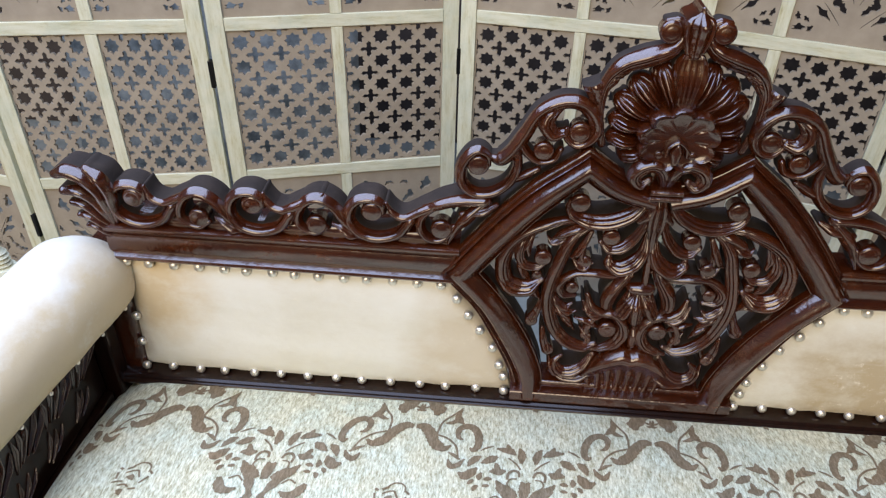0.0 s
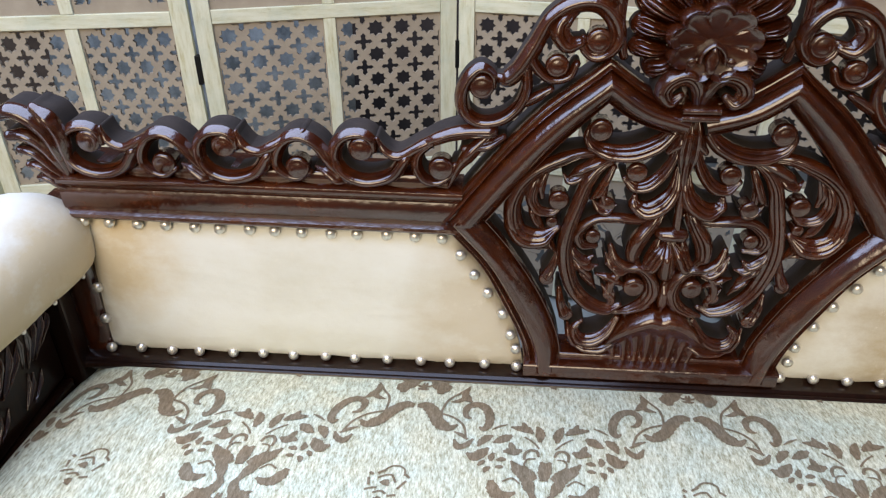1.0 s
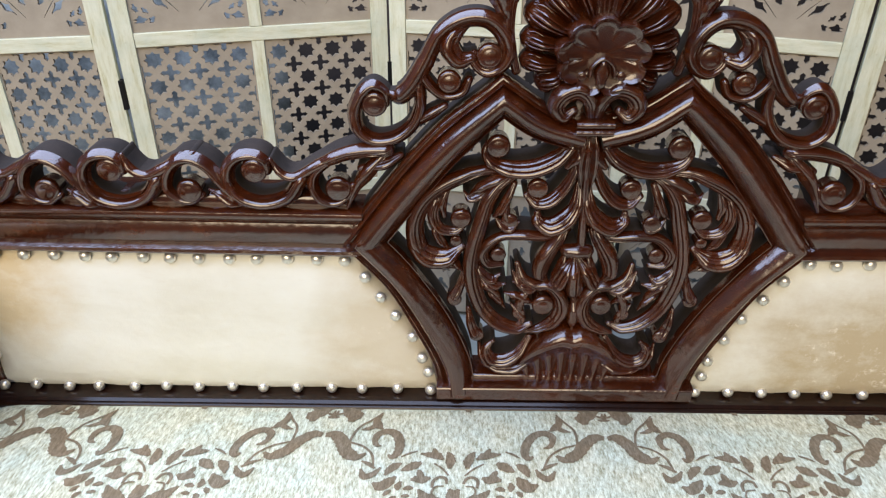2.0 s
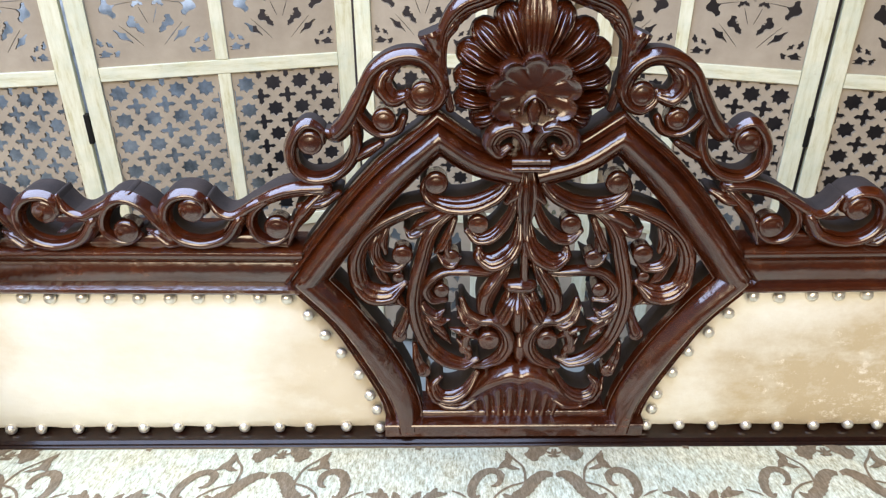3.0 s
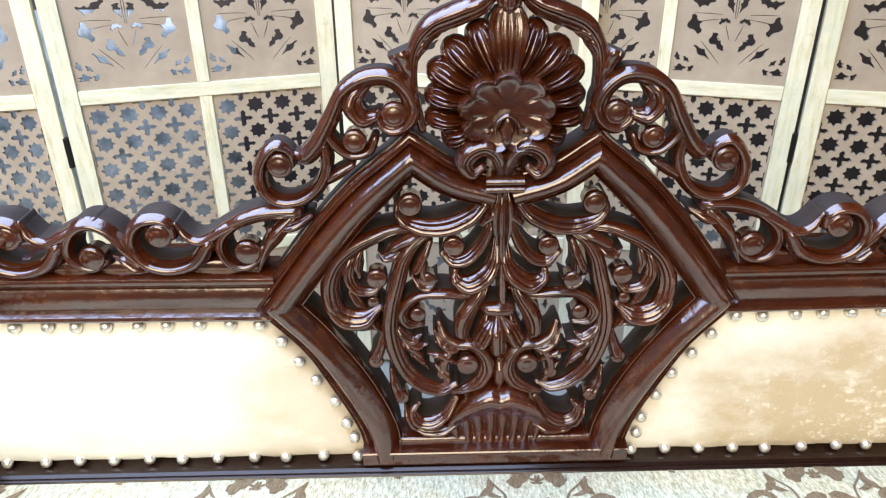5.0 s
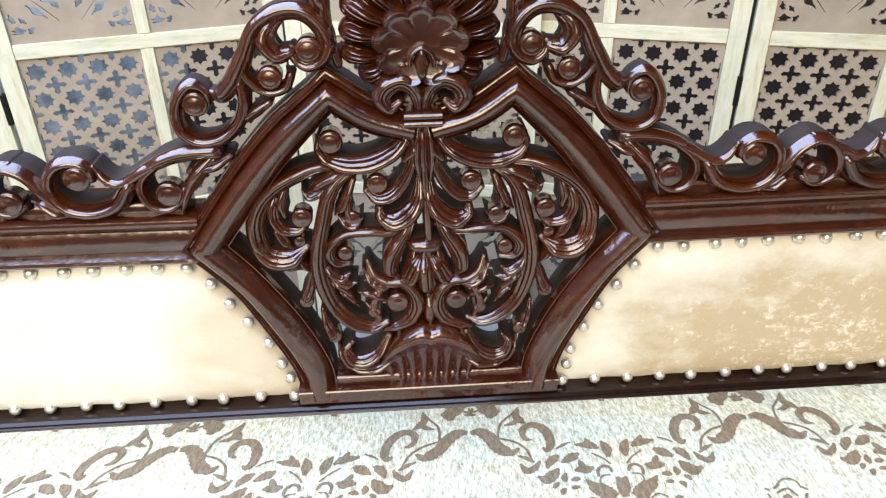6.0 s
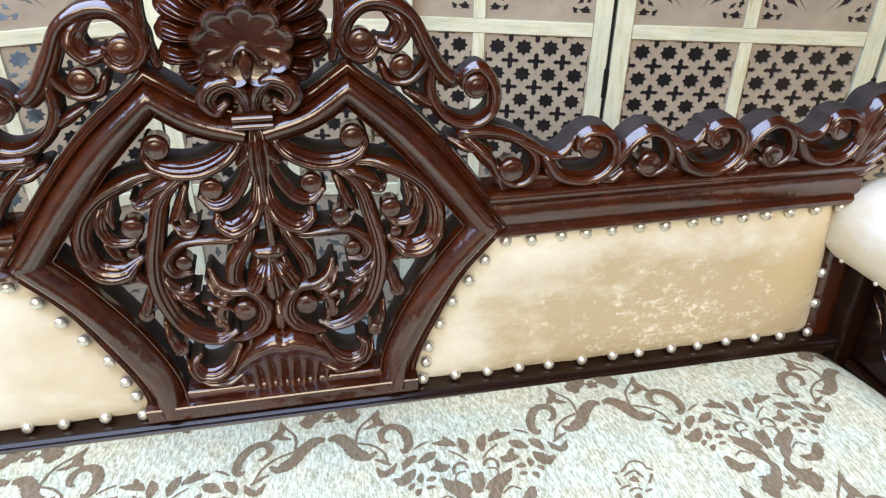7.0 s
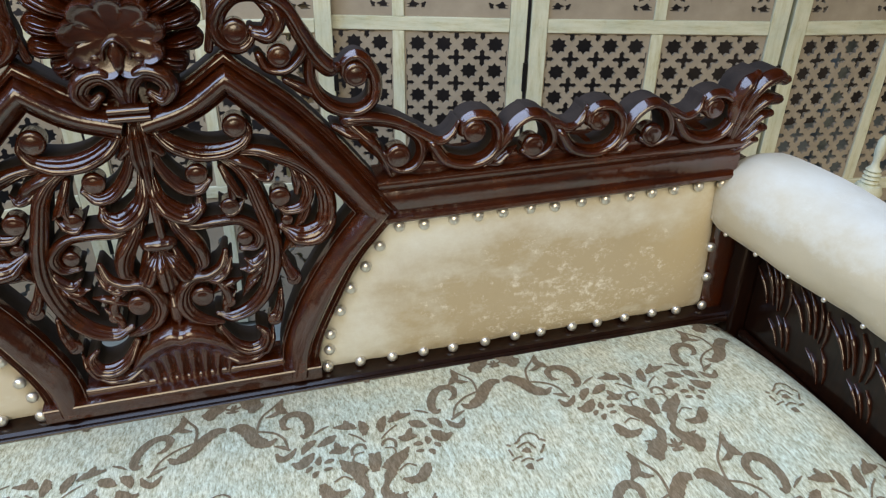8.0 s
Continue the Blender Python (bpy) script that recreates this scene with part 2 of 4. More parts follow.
PROFILES = {
    "cove": gouged((0.62,), 0.30, 0.07),
    "leaf": gouged((0.30,), 0.16, 0.07, -0.25),
    "flut": gouged((0.08, 0.56), 0.15, 0.06, -0.30),
    "round": [(-1, 0), (-0.92, 0.4), (-0.7, 0.72), (-0.4, 0.92), (0, 1), (0.4, 0.92), (0.7, 0.72), (0.92, 0.4), (1, 0)],
    "arch": [(-1, 0), (-0.985, 0.28), (-0.96, 0.40), (-0.92, 0.40), (-0.89, 0.26), (-0.86, 0.24), (-0.80, 0.38), (-0.66, 0.62), (-0.48, 0.82), (-0.28, 0.95), (-0.08, 1.0), (0.12, 0.97), (0.28, 0.86), (0.40, 0.68), (0.47, 0.46),
             (0.52, 0.40), (0.57, 0.52), (0.64, 0.60), (0.71, 0.52), (0.76, 0.34), (0.82, 0.32), (0.88, 0.40), (0.93, 0.36), (0.97, 0.20), (1, 0)],
    "plinth": [(-1, 0), (-0.97, 0.45), (-0.85, 0.66), (-0.4, 0.74), (0.2, 0.74), (0.42, 0.66), (0.48, 0.36), (0.55, 0.36), (0.62, 0.80), (0.74, 1.0), (0.86, 0.92), (0.96, 0.5), (1, 0)],
    "rail": [(-1, 0), (-0.98, 0.5), (-0.92, 0.85), (-0.82, 1.0), (-0.70, 0.92), (-0.62, 0.60), (-0.58, 0.40), (-0.52, 0.48), (-0.3, 0.62), (0, 0.66), (0.25, 0.60), (0.42, 0.46),
             (0.46, 0.28), (0.52, 0.32), (0.58, 0.62), (0.68, 0.80), (0.80, 0.86), (0.9, 0.78), (0.97, 0.45), (1, 0)],
}


def ribbon_mesh(pts, widths, profile, thick, rise=None, base=0.0, per=7, cap=True, turned_over=False, tilt=0.0, root=0.0):
    """A carved band in the plane of the back: x and z from pts, its face towards -y, its back at thick."""
    line = curve_points([(x, 0, z) for x, z in pts], per)
    n = len(line)
    sec = PROFILES[profile]
    grooved = profile in ("flut", "leaf")
    if profile in ("flut", "leaf", "cove"):
        # the high rim of the carving runs along the outside of the bend
        bend = sum((q - p).cross(r - q).y for p, q, r in zip(line, line[1:], line[2:]))
        turned_over = bend > 0
    if turned_over:
        sec = [(-u, h) for u, h in reversed(sec)]
    top = max(widths)
    verts, faces, rows = [], [], []
    stations = [(i, along(widths, i / (n - 1)), 0.0, 1.0) for i in range(n)]
    if cap:
        for end, i in ((0, 0), (1, n - 1)):
            w = stations[i if not end else -1][1]
            more = [(i, w * math.cos(a), w / 2 * math.sin(a), math.cos(a) ** 0.5) for a in (0.5, 1.0, 1.4)]
            if end:
                stations += more
            else:
                stations = [(j, ww, -push, f) for j, ww, push, f in reversed(more)] + stations
    for i, w, push, f in stations:
        d = (line[min(i + 1, n - 1)] - line[max(i - 1, 0)]).normalized()
        side = Vector((-d.z, 0, d.x))
        c = line[i] + d * push
        lift = (rise if rise else min(max(0.72 * w, 0.005), 0.018)) * (f if rise else f * (w / top) ** 0.3)
        t = i / (n - 1)
        bow = base
        use = sec
        if grooved:
            # flutes run out towards both ends, and the root sinks into the stem that it springs from
            keep = 0.25 + 0.75 * math.sin(math.pi * min(1, max(0, 0.12 + 0.80 * t)))
            use = [(u, h * keep + (1 - keep) * (1 - 0.75 * u * u if abs(u) < 0.99 else 0)) for u, h in sec]
            bow += root * max(0, 1 - t / 0.3) ** 2
        row = [c + side * (u * w / 2) + Vector((0, bow - (tilt * u * w / 2 if h else 0) - h * lift, 0)) for u, h in use]
        row += [c + side * (0.48 * w) + Vector((0, thick, 0)), c - side * (0.48 * w) + Vector((0, thick, 0))]
        rows.append(row)
    m = len(rows[0])
    for row in rows:
        verts += row
    for r in range(len(rows) - 1):
        for k in range(m):
            a, b = r * m + k, r * m + (k + 1) % m
            faces.append((a, b, b + m, a + m))
    faces += [tuple(range(m)), tuple(range((len(rows) - 1) * m, len(rows) * m))]
    return verts, faces


def ball_mesh(r, x, z, thick, base=0.0, nail=False):
    """A turned boss: the flat eye of a volute with a soft rim, or the full dome of a nail."""
    verts, faces = [], []
    if nail:
        rings = [(0.84, thick), (0.92, base + 0.2 * r), (1.0, base), (0.97, base - 0.22 * r), (0.88, base - 0.44 * r), (0.70, base - 0.64 * r), (0.40, base - 0.78 * r)]
    else:
        rings = [(0.90, thick), (0.97, base), (1.0, base - 0.18 * r), (0.97, base - 0.36 * r), (0.88, base - 0.50 * r), (0.74, base - 0.57 * r), (0.62, base - 0.56 * r), (0.50, base - 0.60 * r), (0.28, base - 0.66 * r)]
    seg = 18
    for f, y in rings:
        verts += [(x + f * r * math.cos(2 * math.pi * k / seg), y, z + f * r * math.sin(2 * math.pi * k / seg)) for k in range(seg)]
    for i in range(len(rings) - 1):
        for k in range(seg):
            a, b = i * seg + k, i * seg + (k + 1) % seg
            faces.append((a, b, b + seg, a + seg))
    verts.append((x, base - (0.82 if nail else 0.68) * r, z))
    t = (len(rings) - 1) * seg
    faces += [(t + k, t + (k + 1) % seg, len(verts) - 1) for k in range(seg)] + [tuple(range(seg))]
    return verts, faces


def carve(strokes, parent, thick, dx=0.0, dz=0.0, mirror=True, base=0.0, bold=1.0, bead=0.98):
    """Carves each scroll, toothed leaf and boss as a piece of its own, on both sides of the middle."""
    for kind, size, where in strokes:
        for s in ((1, -1) if mirror else (1,)):
            lift = base + random.uniform(-0.0015, 0.0015)
            if kind == "ball":
                v, f = ball_mesh(size * bead, s * (where[0] + dx), where[1] + dz, min(thick, lift + 0.016), lift)
                mesh_object("carved_bead", v, f, WOOD, parent, sharp=60)
                continue
            pts = tuple((s * (x + dx), z + dz) for x, z in where)
            ws = [w * (bold if kind != "round" else 0.5 + 0.5 * bold) / 1000 for w in size]
            v, f = ribbon_mesh(pts, ws, "leaf" if kind == "horn" else kind, thick, base=lift, per=9, cap=kind != "horn", tilt=random.uniform(-0.2, 0.2) if kind in ("flut", "leaf") else 0.0, root=0.006 if kind == "flut" else 0.003)
            mesh_object("carved_leaf" if kind in ("flut", "leaf", "horn") else "carved_scroll", v, f, WOOD, parent, sharp=58, sawn=thick)


def moulding(runs, profile, thick, rise, base):
    """A moulding that follows several curved runs, mitred where one meets the next."""
    sec = PROFILES[profile]
    rows = []
    lines = [(curve_points([(x, 0, z) for x, z in pts], 9), ws) for pts, ws in runs]
    for r, (line, ws) in enumerate(lines):
        n = len(line)
        for i, c in enumerate(line):
            if r and i == 0:
                continue
            d = (line[min(i + 1, n - 1)] - line[max(i - 1, 0)]).normalized()
            side = Vector((-d.z, 0, d.x))
            if i == n - 1 and r + 1 < len(lines):
                d2 = (lines[r + 1][0][1] - lines[r + 1][0][0]).normalized()
                m = side + Vector((-d2.z, 0, d2.x))
                side = m * (2 / m.length_squared)
            w = along(ws, i / (n - 1))
            row = [c + side * (u * w / 2) + Vector((0, base - h * rise, 0)) for u, h in sec]
            rows.append(row + [c + side * (0.47 * w) + Vector((0, thick, 0)), c - side * (0.47 * w) + Vector((0, thick, 0))])
    m = len(rows[0])
    faces = [(r * m + k, r * m + (k + 1) % m, (r + 1) * m + (k + 1) % m, (r + 1) * m + k) for r in range(len(rows) - 1) for k in range(m)]
    return [p for row in rows for p in row], faces + [tuple(range(m)), tuple(range((len(rows) - 1) * m, len(rows) * m))]


# ---- carving lines of the back, half of it, in metres ----
# crest
crest = []
crest.append(("cove", (13.0, 14.3, 14.3, 13.0, 11.7, 10.4, 9.1), ((-0.341, 0.897), (-0.359, 0.873), (-0.389, 0.864), (-0.415, 0.871), (-0.429, 0.889), (-0.428, 0.910), (-0.415, 0.924), (-0.396, 0.927), (-0.384, 0.920), (-0.382, 0.907))))
crest.append(("ball", 0.0133, (-0.396, 0.909)))
crest.append(("round", (3.9, 8.5, 9.8, 10.4, 9.1), ((-0.376, 0.922), (-0.366, 0.905), (-0.349, 0.899), (-0.322, 0.914), (-0.294, 0.928))))
crest.append(("cove", (9.1, 13.0, 13.0, 11.7, 10.4, 9.1, 7.8), ((-0.417, 0.864), (-0.436, 0.888), (-0.452, 0.912), (-0.472, 0.923), (-0.491, 0.917), (-0.503, 0.901), (-0.506, 0.882), (-0.496, 0.870), (-0.480, 0.865), (-0.465, 0.874))))
crest.append(("ball", 0.0130, (-0.478, 0.881)))
crest.append(("leaf", (2.8, 9.8, 11.2, 2.8), ((-0.456, 0.880), (-0.441, 0.874), (-0.429, 0.865), (-0.411, 0.858))))
# rail_end
rail_end = []
rail_end.append(("cove", (9.1, 10.4, 11.7, 11.7, 10.4, 7.8, 6.5), ((-0.301, 0.924), (-0.323, 0.906), (-0.328, 0.887), (-0.319, 0.870), (-0.302, 0.865), (-0.286, 0.874), (-0.280, 0.889))))
rail_end.append(("ball", 0.0133, (-0.297, 0.885)))
rail_end.append(("flut", (9.8, 12.6, 14.0, 14.0), ((-0.322, 0.914), (-0.294, 0.928), (-0.267, 0.935), (-0.236, 0.937))))
rail_end.append(("leaf", (10.4, 14.3, 7.8, 3.2), ((-0.241, 0.928), (-0.262, 0.906), (-0.277, 0.883), (-0.287, 0.860))))
rail_end.append(("leaf", (6.5, 11.7, 6.5), ((-0.221, 0.928), (-0.241, 0.919), (-0.269, 0.912))))
# shoulder
shoulder = []
shoulder.append(("cove", (5.2, 7.8, 10.4, 11.7, 13.0, 13.0, 13.0, 13.0, 11.7, 10.4, 9.1), ((-0.235, 0.991), (-0.237, 1.006), (-0.251, 1.013), (-0.264, 1.002), (-0.272, 0.983), (-0.269, 0.961), (-0.251, 0.948), (-0.226, 0.951), (-0.206, 0.967), (-0.197, 0.990), (-0.198, 1.014))))
shoulder.append(("ball", 0.0137, (-0.249, 0.992)))
shoulder.append(("leaf", (4.8, 15.6, 15.6, 13.2, 14.4, 14.4, 14.4, 13.2, 10.8, 8.4, 6.0), ((-0.236, 1.004), (-0.221, 1.000), (-0.205, 1.015), (-0.190, 1.041), (-0.174, 1.070), (-0.150, 1.086), (-0.125, 1.087), (-0.107, 1.073), (-0.100, 1.053), (-0.108, 1.036), (-0.123, 1.030), (-0.135, 1.038), (-0.137, 1.050))))
shoulder.append(("ball", 0.0132, (-0.120, 1.048)))
shoulder.append(("leaf", (6.0, 14.4, 16.8, 15.6, 10.8), ((-0.143, 1.082), (-0.160, 1.070), (-0.164, 1.056), (-0.154, 1.043), (-0.140, 1.045))))
shoulder.append(("cove", (7.2, 9.6, 9.6, 9.6, 8.4, 7.2), ((-0.186, 1.051), (-0.194, 1.032), (-0.187, 1.015), (-0.170, 1.002), (-0.150, 1.005), (-0.142, 1.020))))
shoulder.append(("ball", 0.0124, (-0.164, 1.019)))
shoulder.append(("horn", (19.2, 14.4, 4.8), ((-0.113, 1.115), (-0.106, 1.098), (-0.098, 1.076))))
shoulder.append(("leaf", (6.5, 9.1, 6.5), ((-0.204, 0.968), (-0.185, 0.980), (-0.169, 0.990))))
# crown
crown = []
crown.append(("flut", (8.4, 9.6, 10.8, 13.2, 18.0, 20.4, 18.0, 13.2, 9.6, 8.4, 7.2), ((-0.090, 1.029), (-0.098, 1.064), (-0.100, 1.092), (-0.096, 1.118), (-0.079, 1.140), (-0.054, 1.151), (-0.032, 1.159), (-0.019, 1.169), (-0.015, 1.183), (-0.022, 1.196), (-0.036, 1.195))))
crown.append(("ball", 0.0132, (-0.031, 1.184)))
crown.append(("leaf", (8.0, 13.0, 10.0, 2.0), ((-0.090, 1.120), (-0.083, 1.129), (-0.075, 1.133), (-0.064, 1.136))))
crown.append(("leaf", (8.0, 14.0, 12.0, 2.0), ((-0.082, 1.133), (-0.068, 1.141), (-0.055, 1.145), (-0.040, 1.147))))
crown.append(("leaf", (4.8, 10.8, 8.4, 2.4), ((-0.078, 1.134), (-0.088, 1.120), (-0.095, 1.109), (-0.098, 1.096))))
# knot
knot = []
knot.append(("flut", (13.0, 17.0, 21.0, 22.0, 20.0, 16.0, 10.0), ((-0.003, 0.984), (-0.008, 1.004), (-0.021, 1.016), (-0.038, 1.011), (-0.045, 0.997), (-0.036, 0.985), (-0.025, 0.992))))
# filigree
filigree = []
filigree.append(("flut", (9.2, 16.9, 20.8, 21.6, 20.0, 15.4, 10.8, 6.9), ((-0.015, 0.962), (-0.023, 0.939), (-0.040, 0.923), (-0.064, 0.913), (-0.089, 0.912), (-0.110, 0.919), (-0.120, 0.931), (-0.118, 0.945))))
filigree.append(("ball", 0.0146, (-0.106, 0.942)))
filigree.append(("flut", (7.7, 13.9, 17.7, 19.2, 20.0, 21.6, 23.1, 18.5), ((-0.092, 0.906), (-0.124, 0.908), (-0.151, 0.899), (-0.176, 0.885), (-0.195, 0.865), (-0.205, 0.839), (-0.203, 0.811), (-0.190, 0.791))))
filigree.append(("flut", (12.3, 23.1, 29.3, 26.2, 9.2), ((-0.208, 0.833), (-0.203, 0.806), (-0.188, 0.790), (-0.166, 0.789), (-0.146, 0.804))))
filigree.append(("leaf", (7.7, 11.6, 3.1), ((-0.185, 0.786), (-0.171, 0.776), (-0.153, 0.771))))
filigree.append(("ball", 0.0077, (-0.154, 0.812)))
filigree.append(("leaf", (9.2, 16.9, 15.4, 2.3), ((-0.086, 0.904), (-0.106, 0.896), (-0.124, 0.886), (-0.141, 0.874))))
filigree.append(("flut", (7.7, 14.6, 17.7, 18.5, 19.2, 20.8, 20.8, 19.2, 19.2, 16.9, 7.7), ((-0.076, 0.906), (-0.099, 0.893), (-0.114, 0.872), (-0.122, 0.844), (-0.130, 0.812), (-0.134, 0.779), (-0.130, 0.746), (-0.118, 0.713), (-0.097, 0.689), (-0.072, 0.679), (-0.053, 0.685))))
filigree.append(("ball", 0.0085, (-0.069, 0.703)))
filigree.append(("flut", (9.2, 13.9, 14.6, 13.9, 11.6, 7.7), ((-0.172, 0.882), (-0.181, 0.862), (-0.182, 0.844), (-0.173, 0.829), (-0.155, 0.826), (-0.144, 0.834))))
filigree.append(("ball", 0.0131, (-0.148, 0.846)))
filigree.append(("leaf", (6.2, 10.8, 6.2), ((-0.164, 0.886), (-0.171, 0.865), (-0.169, 0.848))))
filigree.append(("leaf", (7.7, 10.8, 10.8, 3.1), ((-0.084, 0.891), (-0.092, 0.872), (-0.100, 0.855), (-0.108, 0.847))))
filigree.append(("leaf", (6.2, 9.2, 7.7), ((-0.090, 0.872), (-0.093, 0.854), (-0.090, 0.842))))
filigree.append(("ball", 0.0116, (-0.088, 0.840)))
filigree.append(("flut", (7.7, 11.6, 14.6, 16.2, 14.6, 7.7), ((-0.009, 0.929), (-0.015, 0.905), (-0.026, 0.884), (-0.040, 0.870), (-0.056, 0.867), (-0.069, 0.877))))
filigree.append(("ball", 0.0131, (-0.056, 0.887)))
filigree.append(("leaf", (6.2, 13.1, 7.7), ((-0.009, 0.945), (-0.013, 0.927), (-0.022, 0.915))))
filigree.append(("flut", (9.2, 17.7, 23.9, 23.9, 16.9, 7.7), ((-0.005, 0.891), (-0.007, 0.865), (-0.019, 0.845), (-0.037, 0.835), (-0.052, 0.842), (-0.054, 0.853))))
filigree.append(("flut", (9.2, 17.7, 22.3, 20.0, 6.9), ((-0.013, 0.842), (-0.026, 0.816), (-0.040, 0.793), (-0.045, 0.769), (-0.037, 0.754))))
filigree.append(("flut", (7.7, 13.9, 14.6, 13.1, 14.6, 14.6, 12.3, 7.7), ((-0.013, 0.826), (-0.043, 0.819), (-0.071, 0.821), (-0.096, 0.819), (-0.112, 0.808), (-0.119, 0.794), (-0.112, 0.780), (-0.095, 0.778))))
filigree.append(("ball", 0.0100, (-0.100, 0.794)))
filigree.append(("leaf", (7.7, 13.1, 13.9, 4.6), ((-0.129, 0.781), (-0.119, 0.764), (-0.106, 0.756), (-0.097, 0.763))))
filigree.append(("leaf", (6.9, 13.1, 10.8, 2.3), ((-0.123, 0.757), (-0.113, 0.745), (-0.101, 0.733), (-0.092, 0.719))))
filigree.append(("flut", (7.7, 13.1, 14.6, 15.4, 18.5, 20.8, 18.5, 13.9, 6.2), ((-0.074, 0.775), (-0.067, 0.757), (-0.051, 0.747), (-0.032, 0.745), (-0.018, 0.732), (-0.013, 0.711), (-0.022, 0.690), (-0.040, 0.677), (-0.057, 0.671))))
filigree.append(("ball", 0.0146, (-0.038, 0.718)))
filigree.append(("leaf", (4.6, 10.0, 2.3), ((-0.050, 0.742), (-0.066, 0.746), (-0.079, 0.752))))
filigree.append(("leaf", (4.6, 10.8, 3.1), ((-0.050, 0.734), (-0.065, 0.731), (-0.077, 0.723))))
filigree.append(("round", (10.8, 12.3, 10.8), ((-0.061, 0.735), (-0.068, 0.719), (-0.069, 0.703))))
filigree.append(("leaf", (6.2, 11.6, 15.4), ((-0.142, 0.770), (-0.147, 0.746), (-0.154, 0.729))))
filigree.append(("ball", 0.0100, (-0.155, 0.725)))
filigree.append(("leaf", (6.2, 12.3, 15.4), ((-0.136, 0.707), (-0.132, 0.683), (-0.126, 0.668))))
filigree.append(("ball", 0.0100, (-0.124, 0.666)))
filigree.append(("flut", (9.2, 14.6, 17.7, 16.2, 12.3, 6.2), ((-0.052, 0.658), (-0.066, 0.635), (-0.085, 0.623), (-0.103, 0.626), (-0.110, 0.642), (-0.101, 0.654))))
filigree.append(("leaf", (10.8, 14.6, 11.6, 4.6), ((-0.052, 0.618), (-0.072, 0.609), (-0.092, 0.607), (-0.111, 0.613))))
filigree.append(("leaf", (3.5, 11.2, 13.0, 3.5), ((-0.080, 0.766), (-0.071, 0.749), (-0.058, 0.740), (-0.041, 0.743))))
filigree.append(("leaf", (3.5, 10.4, 11.2, 3.5), ((-0.089, 0.733), (-0.076, 0.731), (-0.063, 0.725), (-0.049, 0.716))))
filigree.append(("leaf", (2.6, 11.2, 13.0, 6.9, 1.7), ((-0.028, 0.810), (-0.036, 0.793), (-0.043, 0.776), (-0.044, 0.762), (-0.037, 0.750))))
filigree.append(("leaf", (2.6, 10.4, 12.1, 2.6), ((-0.012, 0.801), (-0.018, 0.781), (-0.024, 0.762), (-0.029, 0.746))))
filigree.append(("leaf", (2.6, 10.4, 11.2, 2.6), ((-0.107, 0.848), (-0.097, 0.835), (-0.086, 0.831), (-0.076, 0.841))))
filigree.append(("leaf", (3.5, 10.4, 10.4, 2.6), ((-0.079, 0.715), (-0.070, 0.704), (-0.064, 0.693), (-0.070, 0.678))))
filigree.append(("leaf", (2.6, 11.2, 12.1, 2.6), ((-0.118, 0.768), (-0.111, 0.754), (-0.101, 0.747), (-0.089, 0.749))))
filigree.append(("leaf", (2.6, 9.5, 10.4, 2.6), ((-0.114, 0.737), (-0.105, 0.730), (-0.096, 0.721), (-0.088, 0.710))))
filigree.append(("leaf", (3.5, 10.4, 10.4, 2.6), ((-0.120, 0.649), (-0.116, 0.631), (-0.108, 0.615), (-0.094, 0.609))))
filigree.append(("leaf", (2.6, 11.2, 11.2, 2.6), ((-0.181, 0.842), (-0.179, 0.826), (-0.172, 0.811), (-0.161, 0.799))))
filigree.append(("leaf", (2.6, 9.5, 9.5, 2.6), ((-0.154, 0.803), (-0.156, 0.789), (-0.152, 0.776), (-0.144, 0.765))))
filigree.append(("leaf", (2.6, 10.4, 11.2, 2.6), ((-0.145, 0.880), (-0.137, 0.872), (-0.126, 0.876), (-0.112, 0.887))))
# center
center = []
center.append(("leaf", (6.2, 10.0, 9.2, 2.3), ((-0.004, 0.962), (-0.006, 0.938), (-0.007, 0.913), (-0.004, 0.888))))
center.append(("leaf", (6.2, 10.0, 9.2, 2.3), ((0.004, 0.962), (0.008, 0.938), (0.009, 0.912), (0.007, 0.888))))
center.append(("flut", (6.9, 11.6, 11.6, 3.9), ((-0.000, 0.962), (0.001, 0.938), (0.001, 0.913), (0.002, 0.884))))
center.append(("round", (8.5, 9.2, 10.0, 10.8), ((0.001, 0.905), (0.002, 0.867), (0.003, 0.835), (0.004, 0.804))))
center.append(("round", (16.8, 18.9, 16.8), ((-0.014, 0.802), (-0.001, 0.802), (0.012, 0.801))))
center.append(("flut", (5.6, 18.2, 19.6, 7.0), ((-0.003, 0.790), (-0.014, 0.771), (-0.022, 0.754), (-0.032, 0.744))))
center.append(("flut", (5.6, 18.2, 19.6, 7.0), ((0.001, 0.790), (0.015, 0.771), (0.024, 0.754), (0.035, 0.743))))
center.append(("flut", (9.8, 22.4, 21.0, 5.6), ((-0.001, 0.788), (0.000, 0.766), (0.001, 0.742), (0.002, 0.724))))
center.append(("round", (7.0, 15.4, 14.0, 3.5), ((0.002, 0.726), (0.003, 0.710), (0.003, 0.693), (0.004, 0.678))))
# link between one run and the next
crest_link = []
crest_link.append(("round", (3.9, 8.5, 10.0, 12.0, 10.0), ((-0.552, 0.927), (-0.546, 0.908), (-0.528, 0.900), (-0.508, 0.908), (-0.490, 0.919))))
